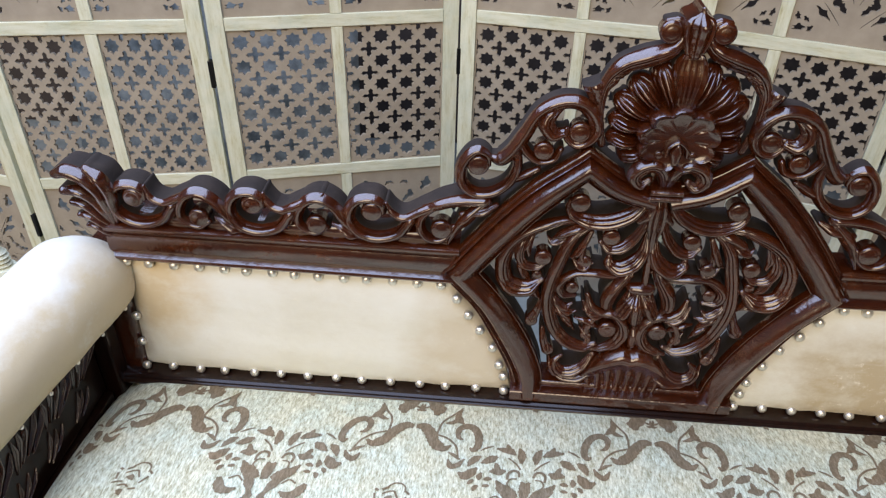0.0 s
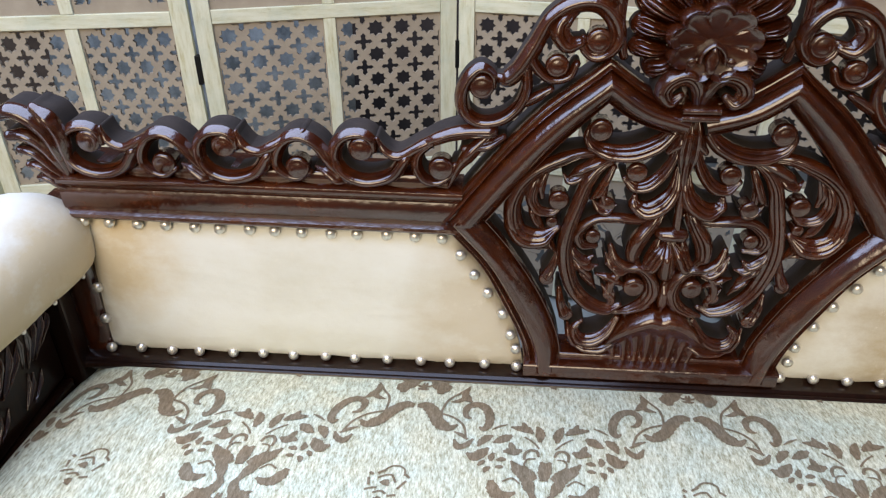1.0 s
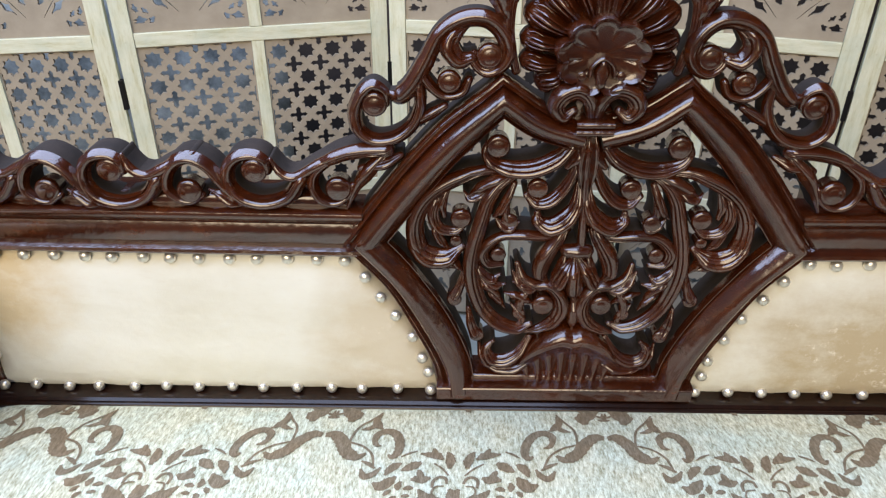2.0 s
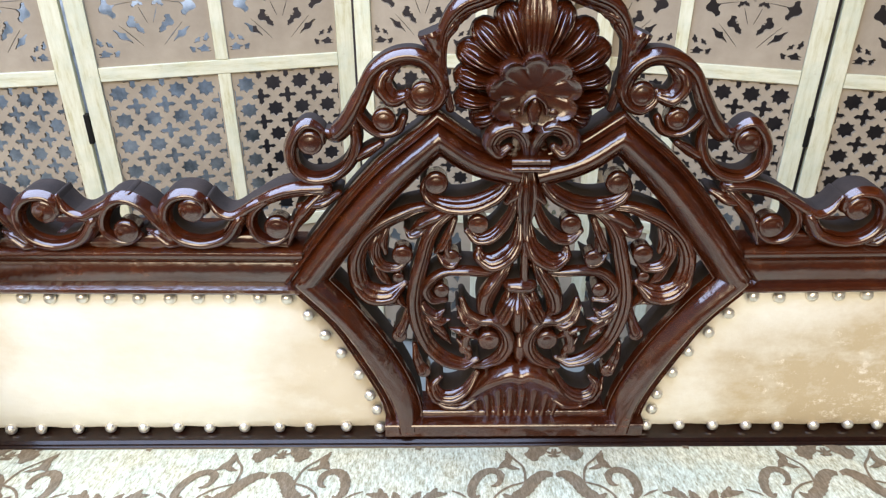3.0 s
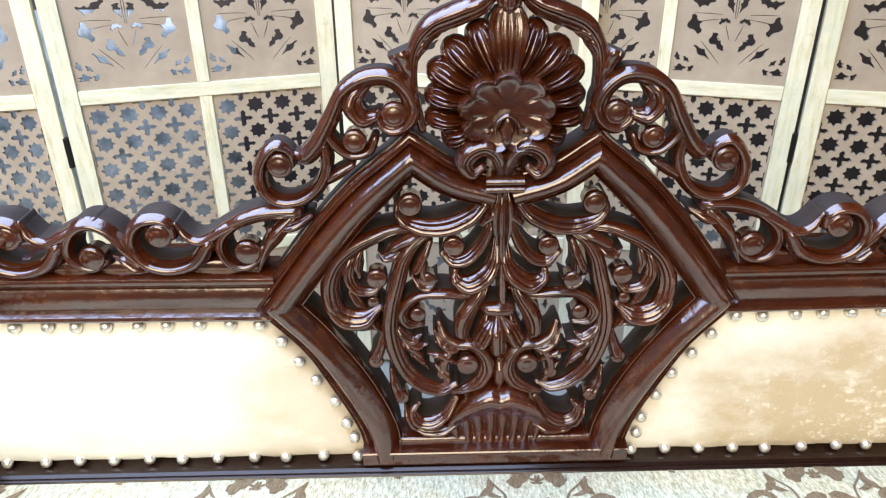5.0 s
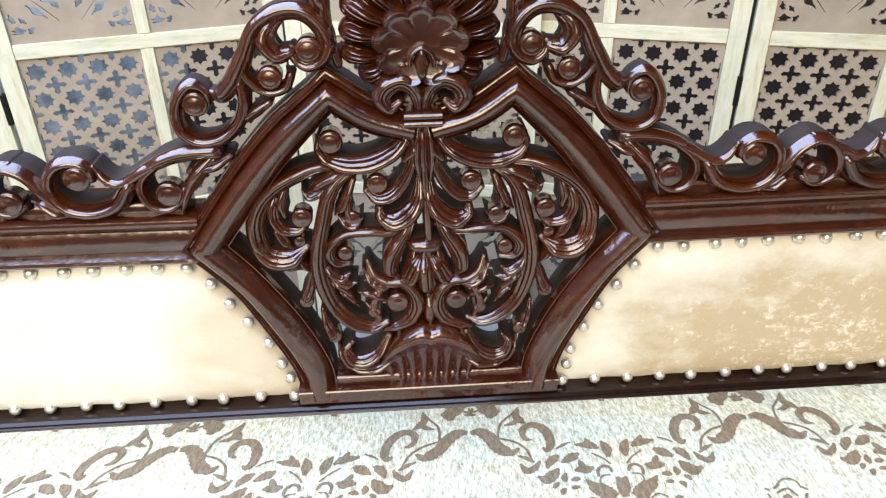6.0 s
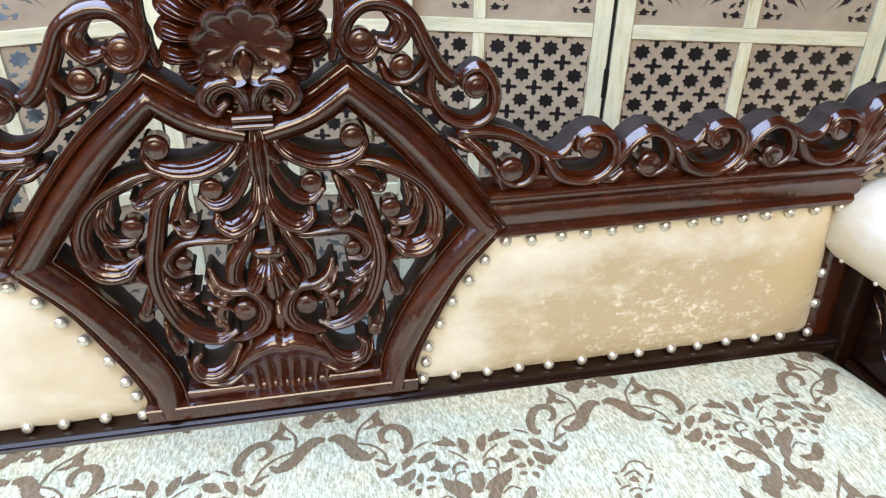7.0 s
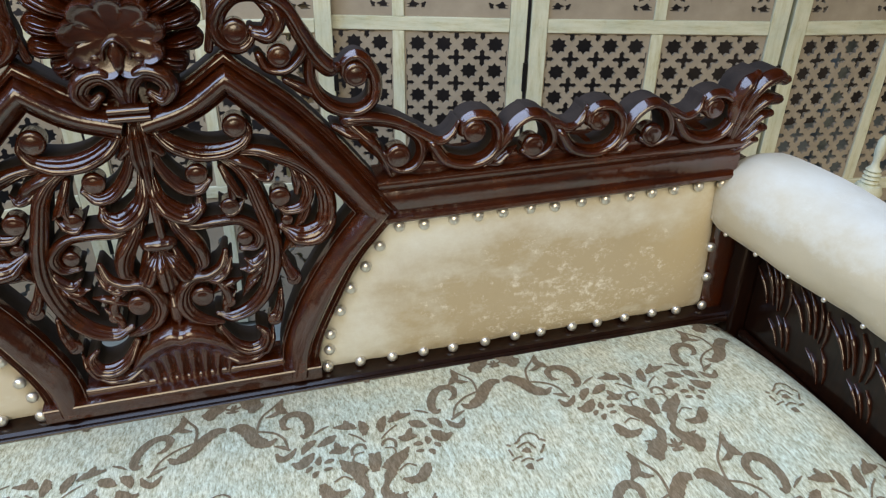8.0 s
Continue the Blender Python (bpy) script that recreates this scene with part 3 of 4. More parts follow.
# leaf at the end of the rail
end_leaf = []
end_leaf.append(("leaf", (10.0, 22.0, 26.0, 24.0, 15.0), ((-0.784, 0.858), (-0.791, 0.909), (-0.808, 0.937), (-0.830, 0.947), (-0.850, 0.941))))
end_leaf.append(("leaf", (10.0, 22.0, 24.0, 14.0), ((-0.779, 0.866), (-0.777, 0.910), (-0.786, 0.938), (-0.802, 0.952))))
end_leaf.append(("leaf", (8.0, 17.0, 20.0, 14.0), ((-0.785, 0.853), (-0.800, 0.891), (-0.822, 0.913), (-0.847, 0.913))))
end_leaf.append(("leaf", (8.0, 14.0, 16.0, 11.0), ((-0.786, 0.850), (-0.805, 0.874), (-0.821, 0.891), (-0.838, 0.894))))
end_leaf.append(("leaf", (8.0, 14.0, 15.0, 10.0), ((-0.787, 0.844), (-0.805, 0.861), (-0.819, 0.872), (-0.832, 0.873))))
end_leaf.append(("leaf", (7.0, 12.0, 13.0, 8.0), ((-0.786, 0.836), (-0.801, 0.847), (-0.813, 0.855), (-0.824, 0.855))))
# petals: tip, root, width
PETALS = [((0.000, 1.162), (0.000, 1.097), 0.039), ((-0.035, 1.144), (-0.013, 1.094), 0.030), ((-0.065, 1.124), (-0.030, 1.090), 0.030), ((-0.083, 1.099), (-0.041, 1.076), 0.028), ((-0.087, 1.068), (-0.050, 1.060), 0.024), ((-0.087, 1.043), (-0.052, 1.039), 0.022), ((-0.068, 1.015), (-0.040, 1.027), 0.028)]

# ---- woven pattern of the seat, half of one repeat ----
damask = []
damask.append(((8.6, 17.3, 18.7, 17.3, 18.7, 12.2, 3.6), ((-0.002, -0.003), (-0.015, -0.002), (-0.028, -0.017), (-0.036, -0.034), (-0.045, -0.044), (-0.055, -0.049), (-0.065, -0.041))))
damask.append(((2.9, 2.9, 2.9, 2.2), ((-0.040, -0.019), (-0.058, -0.027), (-0.073, -0.043), (-0.080, -0.065))))
damask.append(((2.9, 8.6, 10.1, 2.9), ((-0.090, -0.068), (-0.083, -0.080), (-0.073, -0.084), (-0.066, -0.071))))
damask.append(((2.9, 5.8, 2.2), ((-0.083, -0.070), (-0.074, -0.062), (-0.063, -0.056))))
damask.append(((2.2, 2.9, 2.9, 2.9, 2.2), ((-0.066, 0.053), (-0.055, 0.034), (-0.042, 0.015), (-0.038, -0.010), (-0.040, -0.031))))
damask.append(((2.9, 13.0, 9.4, 2.9), ((-0.075, 0.011), (-0.066, 0.021), (-0.062, 0.034), (-0.066, 0.048))))
damask.append(((8.6, 7.9, 2.2), ((-0.064, 0.020), (-0.056, 0.013), (-0.046, 0.010))))
damask.append(((7.2, 10.1, 12.2, 13.0, 12.2, 10.8, 7.9, 2.9), ((-0.070, -0.017), (-0.071, -0.001), (-0.083, 0.007), (-0.096, -0.001), (-0.104, -0.020), (-0.105, -0.038), (-0.100, -0.048), (-0.094, -0.043))))
damask.append(((5.8, 7.2, 2.2), ((-0.068, -0.007), (-0.073, -0.022), (-0.081, -0.026))))
damask.append(((2.9, 10.1, 2.9), ((-0.033, 0.049), (-0.026, 0.042), (-0.017, 0.051))))
damask.append(((2.2, 5.0, 2.2), ((-0.002, 0.052), (0.004, 0.047), (0.012, 0.052))))
damask.append(((1.4, 3.6, 1.4), ((-0.130, -0.035), (-0.120, -0.040), (-0.111, -0.047))))
damask.append(((3.9, 12.7, 10.7, 3.0), ((-0.114, -0.059), (-0.107, -0.065), (-0.102, -0.072), (-0.098, -0.082))))
damask.append(((4.9, 14.6, 11.6, 3.0), ((-0.139, -0.057), (-0.131, -0.063), (-0.124, -0.068), (-0.116, -0.073))))
damask.append(((3.9, 15.5, 16.5, 3.9), ((-0.112, -0.083), (-0.105, -0.093), (-0.097, -0.100), (-0.086, -0.095))))
damask.append(((3.9, 13.6, 10.7, 3.0), ((-0.165, -0.051), (-0.156, -0.044), (-0.147, -0.042), (-0.135, -0.040))))
damask.append(((7.8, 6.8, 3.0), ((-0.156, -0.044), (-0.152, -0.035), (-0.150, -0.029))))
damask.append(((4.9, 12.7, 10.7, 3.0), ((-0.175, -0.068), (-0.175, -0.055), (-0.173, -0.045), (-0.169, -0.036))))
damask.append(((3.9, 13.6, 11.6, 3.9), ((-0.155, -0.085), (-0.146, -0.088), (-0.139, -0.087), (-0.131, -0.089))))
damask.append(((8.8, 7.8, 3.0), ((-0.143, -0.085), (-0.140, -0.077), (-0.138, -0.071))))
damask.append(((3.0, 7.8, 3.0), ((-0.137, -0.103), (-0.131, -0.103), (-0.125, -0.105))))
damask.append(((3.0, 8.8, 3.0), ((-0.120, -0.092), (-0.118, -0.100), (-0.119, -0.107))))
damask.append(((3.0, 5.8, 3.0), ((-0.135, -0.116), (-0.130, -0.116), (-0.125, -0.117))))
damask.append(((3.0, 7.8, 3.0), ((-0.119, -0.117), (-0.115, -0.121), (-0.113, -0.127))))
damask.append(((3.0, 6.8, 3.0), ((-0.111, -0.107), (-0.107, -0.111), (-0.104, -0.116))))
damask.append(((3.0, 3.9, 3.9, 3.9, 3.0), ((-0.176, -0.095), (-0.173, -0.086), (-0.165, -0.084), (-0.159, -0.091), (-0.159, -0.102))))
damask.append(((2.2, 2.2, 2.2), ((-0.176, -0.081), (-0.167, -0.069), (-0.155, -0.059))))
damask.append(((10.1, 15.8, 15.8, 10.1, 2.9), ((-0.175, -0.135), (-0.167, -0.127), (-0.159, -0.121), (-0.150, -0.114), (-0.143, -0.105))))
damask.append(((4.0, 12.1, 12.1, 5.4), ((-0.18, -0.104), (-0.184, -0.112), (-0.184, -0.122), (-0.184, -0.136))))
damask.append(((2.7, 7.4, 10.8, 14.8, 8.1, 2.0), ((-0.145, -0.118), (-0.152, -0.124), (-0.162, -0.133), (-0.169, -0.145), (-0.173, -0.155), (-0.173, -0.163))))
damask.append(((6.7, 14.8, 14.8, 10.8, 3.4), ((-0.123, -0.139), (-0.127, -0.15), (-0.133, -0.159), (-0.144, -0.161), (-0.155, -0.156))))
damask.append(((2.0, 2.0, 2.0), ((-0.137, -0.14), (-0.148, -0.134), (-0.158, -0.142))))
damask.append(((5.4, 10.8, 13.5, 22.9, 24.2, 8.1), ((-0.175, -0.158), (-0.177, -0.168), (-0.172, -0.179), (-0.165, -0.187), (-0.158, -0.196), (-0.16, -0.211))))
damask.append(((6.7, 5.4, 1.3), ((-0.162, -0.185), (-0.156, -0.18), (-0.15, -0.177))))
damask.append(((2.0, 4.0, 2.0), ((-0.184, -0.182), (-0.184, -0.192), (-0.185, -0.201))))
damask.append(((2.7, 5.4, 2.0), ((-0.178, -0.199), (-0.182, -0.2), (-0.187, -0.202))))
damask.append(((1.3, 2.0, 2.0, 1.3), ((-0.166, -0.117), (-0.16, -0.111), (-0.163, -0.101), (-0.173, -0.099))))
medallion = []
medallion.append(((3.3, 3.3), ((-0.023, 0.015), (-0.018, 0.012))))
medallion.append(((2.6, 2.6), ((-0.022, 0.007), (-0.019, -0.005))))
medallion.append(((2.6, 2.6), ((-0.013, 0.014), (-0.004, 0.020))))
medallion.append(((2.0, 2.0, 2.0), ((-0.008, 0.018), (0.001, 0.027), (0.011, 0.028))))
medallion.append(((2.0, 2.0, 2.0), ((0.011, 0.028), (0.018, 0.022), (0.020, 0.012))))
medallion.append(((2.6, 2.6), ((0.021, 0.014), (0.027, 0.009))))
medallion.append(((2.6, 2.6), ((0.024, 0.004), (0.016, -0.009))))
medallion.append(((2.6, 2.6), ((0.017, -0.018), (0.007, -0.020))))
medallion.append(((2.3, 2.3, 2.3), ((-0.011, -0.016), (-0.002, -0.013), (0.005, -0.017))))
medallion.append(((2.3, 2.3, 2.3), ((-0.022, -0.012), (-0.015, -0.009), (-0.008, -0.008))))
medallion.append(((2.3, 2.3, 2.3), ((-0.011, 0.007), (-0.002, 0.012), (0.005, 0.013))))
medallion.append(((2.3, 2.3, 2.3), ((0.005, 0.013), (0.009, 0.006), (0.012, 0.001))))
medallion.append(((1.3, 9.9, 1.3), ((-0.007, 0.000), (0.000, 0.000), (0.005, -0.005))))
medallion.append(((1.3, 9.9, 1.3), ((-0.008, -0.024), (-0.003, -0.026), (0.001, -0.032))))

# ---- ground and shed ----
def slab(name, x0, x1, y0, y1, z0, z1, mat, parent=None, label="", bevel=0.0):
    v = [(x, y, z) for x in (x0, x1) for y in (y0, y1) for z in (z0, z1)]
    f = [(0, 1, 3, 2), (4, 6, 7, 5), (0, 4, 5, 1), (2, 3, 7, 6), (0, 2, 6, 4), (1, 5, 7, 3)]
    me = bpy.data.meshes.new(name)
    bm = bmesh.new()
    bv = [bm.verts.new(p) for p in v]
    for q in f:
        bm.faces.new([bv[i] for i in q])
    bmesh.ops.recalc_face_normals(bm, faces=bm.faces)
    if bevel:
        bmesh.ops.bevel(bm, geom=list(bm.edges), offset=bevel, segments=2, affect="EDGES", profile=0.6)
    bm.to_mesh(me)
    bm.free()
    me.materials.append(mat)
    ob = new(name, me)
    ob.parent = parent
    return tagged(ob, label)


GROUND = slab("ground", -60, 60, -60, 60, -0.7, -0.36, EARTH)
tagged(GROUND, "dusty grey concrete yard floor", "ground", kind="structure")
tagged(slab("platform", -2.3, 2.3, -3.4, 0.42, -0.359, 0.0, PLATFORM_DARK, bevel=0.01), "low unseen platform under the sofa, darkened to dim its reflection", "platform", kind="structure")
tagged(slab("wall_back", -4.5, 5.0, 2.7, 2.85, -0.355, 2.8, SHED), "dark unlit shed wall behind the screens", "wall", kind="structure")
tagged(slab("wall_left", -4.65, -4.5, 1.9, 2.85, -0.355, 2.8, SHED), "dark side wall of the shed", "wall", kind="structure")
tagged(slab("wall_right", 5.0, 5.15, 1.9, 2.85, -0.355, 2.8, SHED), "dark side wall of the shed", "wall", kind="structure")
# unseen walls, added to block low sky and darken what the wood reflects
tagged(slab("wall_front", -5.0, 3.6, -4.2, -4.0, -0.355, 1.1, ADDED_WALL), "unseen brown wall added to block low sky", "wall", kind="structure")
tagged(slab("wall_side", 3.4, 3.6, -4.0, 1.9, -0.355, 2.0, ADDED_WALL), "unseen brown side wall added to block low sky", "wall", kind="structure")


def roof():
    """A sheet roof with one open bay."""
    x0, x1, y0, y1 = -4.6, 3.4, -1.8, 1.69
    a0, a1, b0, b1 = -3.8, 0.4, -1.7, 1.5
    verts, faces = [], []
    for z in (3.0, 3.08):
        verts += [(x, y, z) for x, y in ((x0, y0), (x1, y0), (x1, y1), (x0, y1), (a0, b0), (a1, b0), (a1, b1), (a0, b1))]
    for k in range(4):
        n = (k + 1) % 4
        faces += [(k, n, 4 + n, 4 + k), (8 + k, 8 + n, 12 + n, 12 + k), (k, n, 8 + n, 8 + k), (4 + k, 4 + n, 12 + n, 12 + k)]
    return mesh_object("roof", verts, faces, SHED, smooth=False)


tagged(roof(), "dark sheet roof with an open bay", "roof", kind="structure")
# unseen ceiling keeps the shed dark; an added gap lets sky reach the sheet
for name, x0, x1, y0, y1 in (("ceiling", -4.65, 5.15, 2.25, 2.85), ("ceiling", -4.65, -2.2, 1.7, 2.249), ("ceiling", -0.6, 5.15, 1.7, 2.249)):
    tagged(slab(name, x0, x1, y0, y1, 2.8, 2.9, SHED), "unseen dark shed roof behind the screens, with a gap added for sky light", "ceiling", kind="structure")


# ---- folding screen ----
def poly_inside(p, poly):
    x, y = p
    c = False
    for i in range(len(poly)):
        (x0, y0), (x1, y1) = poly[i - 1], poly[i]
        if (y0 > y) != (y1 > y) and x < (x1 - x0) * (y - y0) / (y1 - y0) + x0:
            c = not c
    return c


def pierced(w, h, holes, thick):
    """A flat board w by h with holes cut right through, lower left corner at 0, 0, its face towards -y."""
    from mathutils.geometry import delaunay_2d_cdt
    pts, edges = [], []
    for loop in [[(0, 0), (w, 0), (w, h), (0, h)], *holes]:
        k = len(pts)
        pts += [Vector(p) for p in loop]
        edges += [(k + i, k + (i + 1) % len(loop)) for i in range(len(loop))]
    vs, _, fs, *_ = delaunay_2d_cdt(pts, edges, [], 0, 1e-6)
    boxes = [(min(p[0] for p in q), max(p[0] for p in q), min(p[1] for p in q), max(p[1] for p in q), q) for q in holes]
    keep = []
    for f in fs:
        c = (sum(vs[i].x for i in f) / 3, sum(vs[i].y for i in f) / 3)
        if not any(a <= c[0] <= b and d <= c[1] <= e and poly_inside(c, q) for a, b, d, e, q in boxes):
            keep.append(tuple(f))
    n = len(vs)
    verts = [(v.x, 0, v.y) for v in vs] + [(v.x, thick, v.y) for v in vs]
    count = {}
    for f in keep:
        for i in range(3):
            e = (f[i], f[(i + 1) % 3])
            count[e] = count.get(e, 0) + 1
    faces = keep + [tuple(i + n for i in reversed(f)) for f in keep]
    faces += [(a, b, b + n, a + n) for a, b in count if (b, a) not in count]
    return verts, faces


def star(cx, cy, r):
    return [(cx + (r if k % 2 else 0.72 * r) * math.cos(math.pi * k / 8 + math.pi / 8), cy + (r if k % 2 else 0.72 * r) * math.sin(math.pi * k / 8 + math.pi / 8)) for k in range(16)]


def cross(cx, cy, r, w, h):
    a = 0.28 * r
    half = [(r, 0), (0.72 * r, a), (0.42 * r, a * 0.75), (a * 0.9, a * 0.9)]
    out = []
    for q in range(4):
        c, s = round(math.cos(q * math.pi / 2)), round(math.sin(q * math.pi / 2))
        loop = [(0.72 * r, -a), (r, 0), (0.72 * r, a), (0.36 * r, a * 0.8), (a, a)]
        out += [(x * c - y * s, x * s + y * c) for x, y in ([(0.36 * r, -a * 0.8)] + loop[:])]
    m = 0.004
    return [(min(max(cx + x, m), w - m), min(max(cy + y, m), h - m)) for x, y in out]


LW, LH = 0.30, 0.48


def lattice_mesh():
    nx, ny = 4, 6
    cx, cy = LW / nx, LH / ny
    holes = []
    for i in range(nx):
        for j in range(ny):
            holes.append(star(cx * (i + 0.5), cy * (j + 0.5), 0.0262))
    for i in range(nx + 1):
        for j in range(ny + 1):
            q = cross(cx * i, cy * j, 0.0275, LW, LH)
            if 0 < i < nx and 0 < j < ny:
                holes.append(q)
            elif (0 < i < nx) != (0 < j < ny):
                # half a cross against the edge
                out = []
                for p in q:
                    if not out or (Vector(p) - Vector(out[-1])).length > 1e-4:
                        out.append(p)
                holes.append(out)
    return pierced(LW, LH, holes, 0.012)


# half of the palm cut into the upper panels: line and widths of each opening, in metres from the middle and the foot
PALM_CUTS = []
PALM_CUTS.append((((-0.086, 0.311), (-0.055, 0.299), (-0.027, 0.281), (-0.009, 0.259)), (9, 18, 10, 2)))
PALM_CUTS.append((((-0.109, 0.288), (-0.104, 0.268), (-0.110, 0.249)), (7, 16, 3)))
PALM_CUTS.append((((-0.028, 0.259), (-0.044, 0.255), (-0.054, 0.236), (-0.074, 0.222), (-0.092, 0.217), (-0.111, 0.227)), (4, 12, 12, 18, 18, 6)))
PALM_CUTS.append((((-0.021, 0.231), (-0.015, 0.215), (-0.008, 0.193)), (18, 13, 2)))
PALM_CUTS.append((((-0.037, 0.161), (-0.031, 0.171), (-0.020, 0.172), (-0.011, 0.166)), (7, 11, 10, 4)))
PALM_CUTS.append((((-0.107, 0.186), (-0.100, 0.160), (-0.086, 0.133)), (9, 27, 12)))
PALM_CUTS.append((((-0.046, 0.138), (-0.045, 0.117), (-0.032, 0.105), (-0.019, 0.088)), (13, 19, 15, 6)))
PALM_CUTS.append((((-0.095, 0.101), (-0.073, 0.083), (-0.051, 0.062)), (4, 15, 2)))
PALM_CUTS.append((((-0.138, 0.080), (-0.134, 0.068), (-0.131, 0.056)), (4, 11, 10)))
PALM_CUTS.append((((-0.118, 0.068), (-0.110, 0.060), (-0.103, 0.052)), (5, 10, 4)))
PALM_CUTS.append((((-0.125, 0.025), (-0.125, 0.036), (-0.125, 0.047)), (24, 24, 5)))
PALM_CUTS.append((((-0.096, 0.025), (-0.096, 0.035), (-0.088, 0.041)), (10, 12, 6)))
PALM_RAYS = []
PALM_RAYS.append((((-0.061, 0.339), (-0.032, 0.304), (-0.003, 0.269)), (1, 2, 1)))
PALM_RAYS.append((((-0.003, 0.252), (-0.003, 0.215), (-0.002, 0.177)), (1, 2, 1)))
PALM_RAYS.append((((-0.106, 0.190), (-0.069, 0.190), (-0.033, 0.188)), (1, 2, 1)))
PALM_RAYS.append((((-0.098, 0.165), (-0.068, 0.171), (-0.037, 0.176)), (1, 2, 1)))
PALM_RAYS.append((((-0.022, 0.160), (-0.015, 0.139), (-0.007, 0.117)), (1, 2, 1)))
PALM_RAYS.append((((-0.078, 0.113), (-0.051, 0.083), (-0.026, 0.053)), (1, 2, 1)))


def opening(pts, widths, ragged):
    """The outline of one opening round its line, with sawn notches."""
    line = curve_points([(x, 0, z) for x, z in pts], 4)
    n = len(line)
    left, right = [], []
    for i, p in enumerate(line):
        d = (line[min(i + 1, n - 1)] - line[max(i - 1, 0)]).normalized()
        side = Vector((-d.z, 0, d.x)) * along(widths, i / (n - 1)) / 1750
        notch = 1 + ragged * (0.35 if i % 3 == 1 else -0.25)
        for to, k in ((left, notch), (right, -(2 - notch) if i % 2 else -notch)):
            to.append((p.x + side.x * k, max(p.z + side.z * k, 0.006)))
    return left + right[::-1]


def palm_holes():
    """Leaves cut round a palm, the same on both sides of its middle, the upper tier the lower one over again."""
    mid = LW / 2
    out = []
    for dz, cuts, ragged in ((0.0, PALM_CUTS, 1.0), (0.255, PALM_CUTS[3:9], 1.0), (0.0, PALM_RAYS, 0.0)):
        for pts, widths in cuts:
            r = [(mid + x, z + dz) for x, z in opening(pts, widths, ragged)]
            if max(z for _, z in r) < LH - 0.01:
                out += [r, [(LW - x, z) for x, z in reversed(r)]]
    return out


def data_of(name, vf, mat, smooth=False):
    ob = mesh_object(name, *vf, mat, smooth=smooth)
    me = ob.data
    bpy.data.objects.remove(ob)
    return me


LATTICE = data_of("lattice_panel", lattice_mesh(), BOARD)
PALM = data_of("palm_panel", pierced(LW, LH, palm_holes(), 0.012), BOARD)
SCREEN = empty("folding_screen", "distressed cream folding screen with pierced beige panels", "folding screen")
CORNERS = [(-2.50, 1.32), (-1.80, 1.165), (-1.13, 1.295), (-0.36, 1.51), (0.415, 1.39), (0.98, 1.25), (1.73, 1.04), (2.42, 0.93)]
Z_FOOT, Z_LOW, Z_LAT, Z_TOP = -0.36, 0.185, 0.715, 1.235


def bar(name, u0, u1, z0, z1, parent, d0=-0.013, d1=0.013):
    return slab(name, u0, u1, d0, d1, z0, z1, PAINT_RAIL if name == "rail" else PAINT, parent, bevel=0.002)


def screen_leaf(a, b):
    w = (Vector(b) - Vector(a)).length - 0.012
    turn = math.degrees(math.atan2(b[1] - a[1], b[0] - a[0]))
    st, mu, ra = 0.050, 0.036, 0.040
    leaf = bar("screen_leaf", 0, st, Z_FOOT, Z_TOP + 0.05, SCREEN)
    leaf.matrix_basis = pose(a[0], a[1], 0, 0, 0, turn) @ Matrix.Translation((0.006, 0, 0))
    bar("stile", w - st, w, Z_FOOT, Z_TOP + 0.05, leaf)
    low, high = [], []
    zs = [Z_FOOT, Z_LOW, Z_LAT, Z_TOP]
    for z in zs[1:]:
        bar("rail", st + 0.001, w - st - 0.001, z - ra / 2, z + ra / 2, leaf, -0.011, 0.011)
    col = (w - 2 * st - mu) / 2
    for r in range(3):
        z0 = zs[r] + (ra / 2 if r else 0.02)
        z1 = zs[r + 1] - ra / 2
        bar("mullion", st + col, st + col + mu, z0 + 0.001, z1 - 0.001, leaf, -0.010, 0.010)
        for k in range(2):
            p = new("lattice_panel" if r == 1 else "palm_panel", LATTICE if r == 1 else PALM)
            p.parent = leaf
            u = st + k * (col + mu)
            p.location = (u + 0.0005, -0.003, z0 + 0.0005)
            p.scale = ((col - 0.001) / LW, 1, (z1 - z0 - 0.001) / LH)
    for z in (0.02, 0.56):
        slab("hinge", w - 0.004, w + 0.010, -0.016, 0.004, z - 0.045, z + 0.045, IRON, leaf, "black iron hinge", 0.002)
    return leaf


for a, b in [*zip(CORNERS[:4], CORNERS[1:5]), ((0.235, 1.4905), CORNERS[5]), *zip(CORNERS[5:], CORNERS[6:])]:
    screen_leaf(a, b)


# ---- sofa ----
PROFILES["arch_in"] = [(-u, h) for u, h in reversed(PROFILES["arch"])]
SOFA = empty("carved_sofa", "dark polished carved wooden sofa with cream velvet back panels", "sofa")


def straight(name, x0, z0, x1, z1, w, profile, thick, rise, parent, base=0.0, turned_over=False, mat=WOOD):
    v, f = ribbon_mesh(((x0, z0), ((x0 + x1) / 2, (z0 + z1) / 2), (x1, z1)), [w, w], profile, thick, rise, base, per=3, cap=False, turned_over=turned_over)
    return mesh_object(name, v, f, mat, parent, sharp=35)


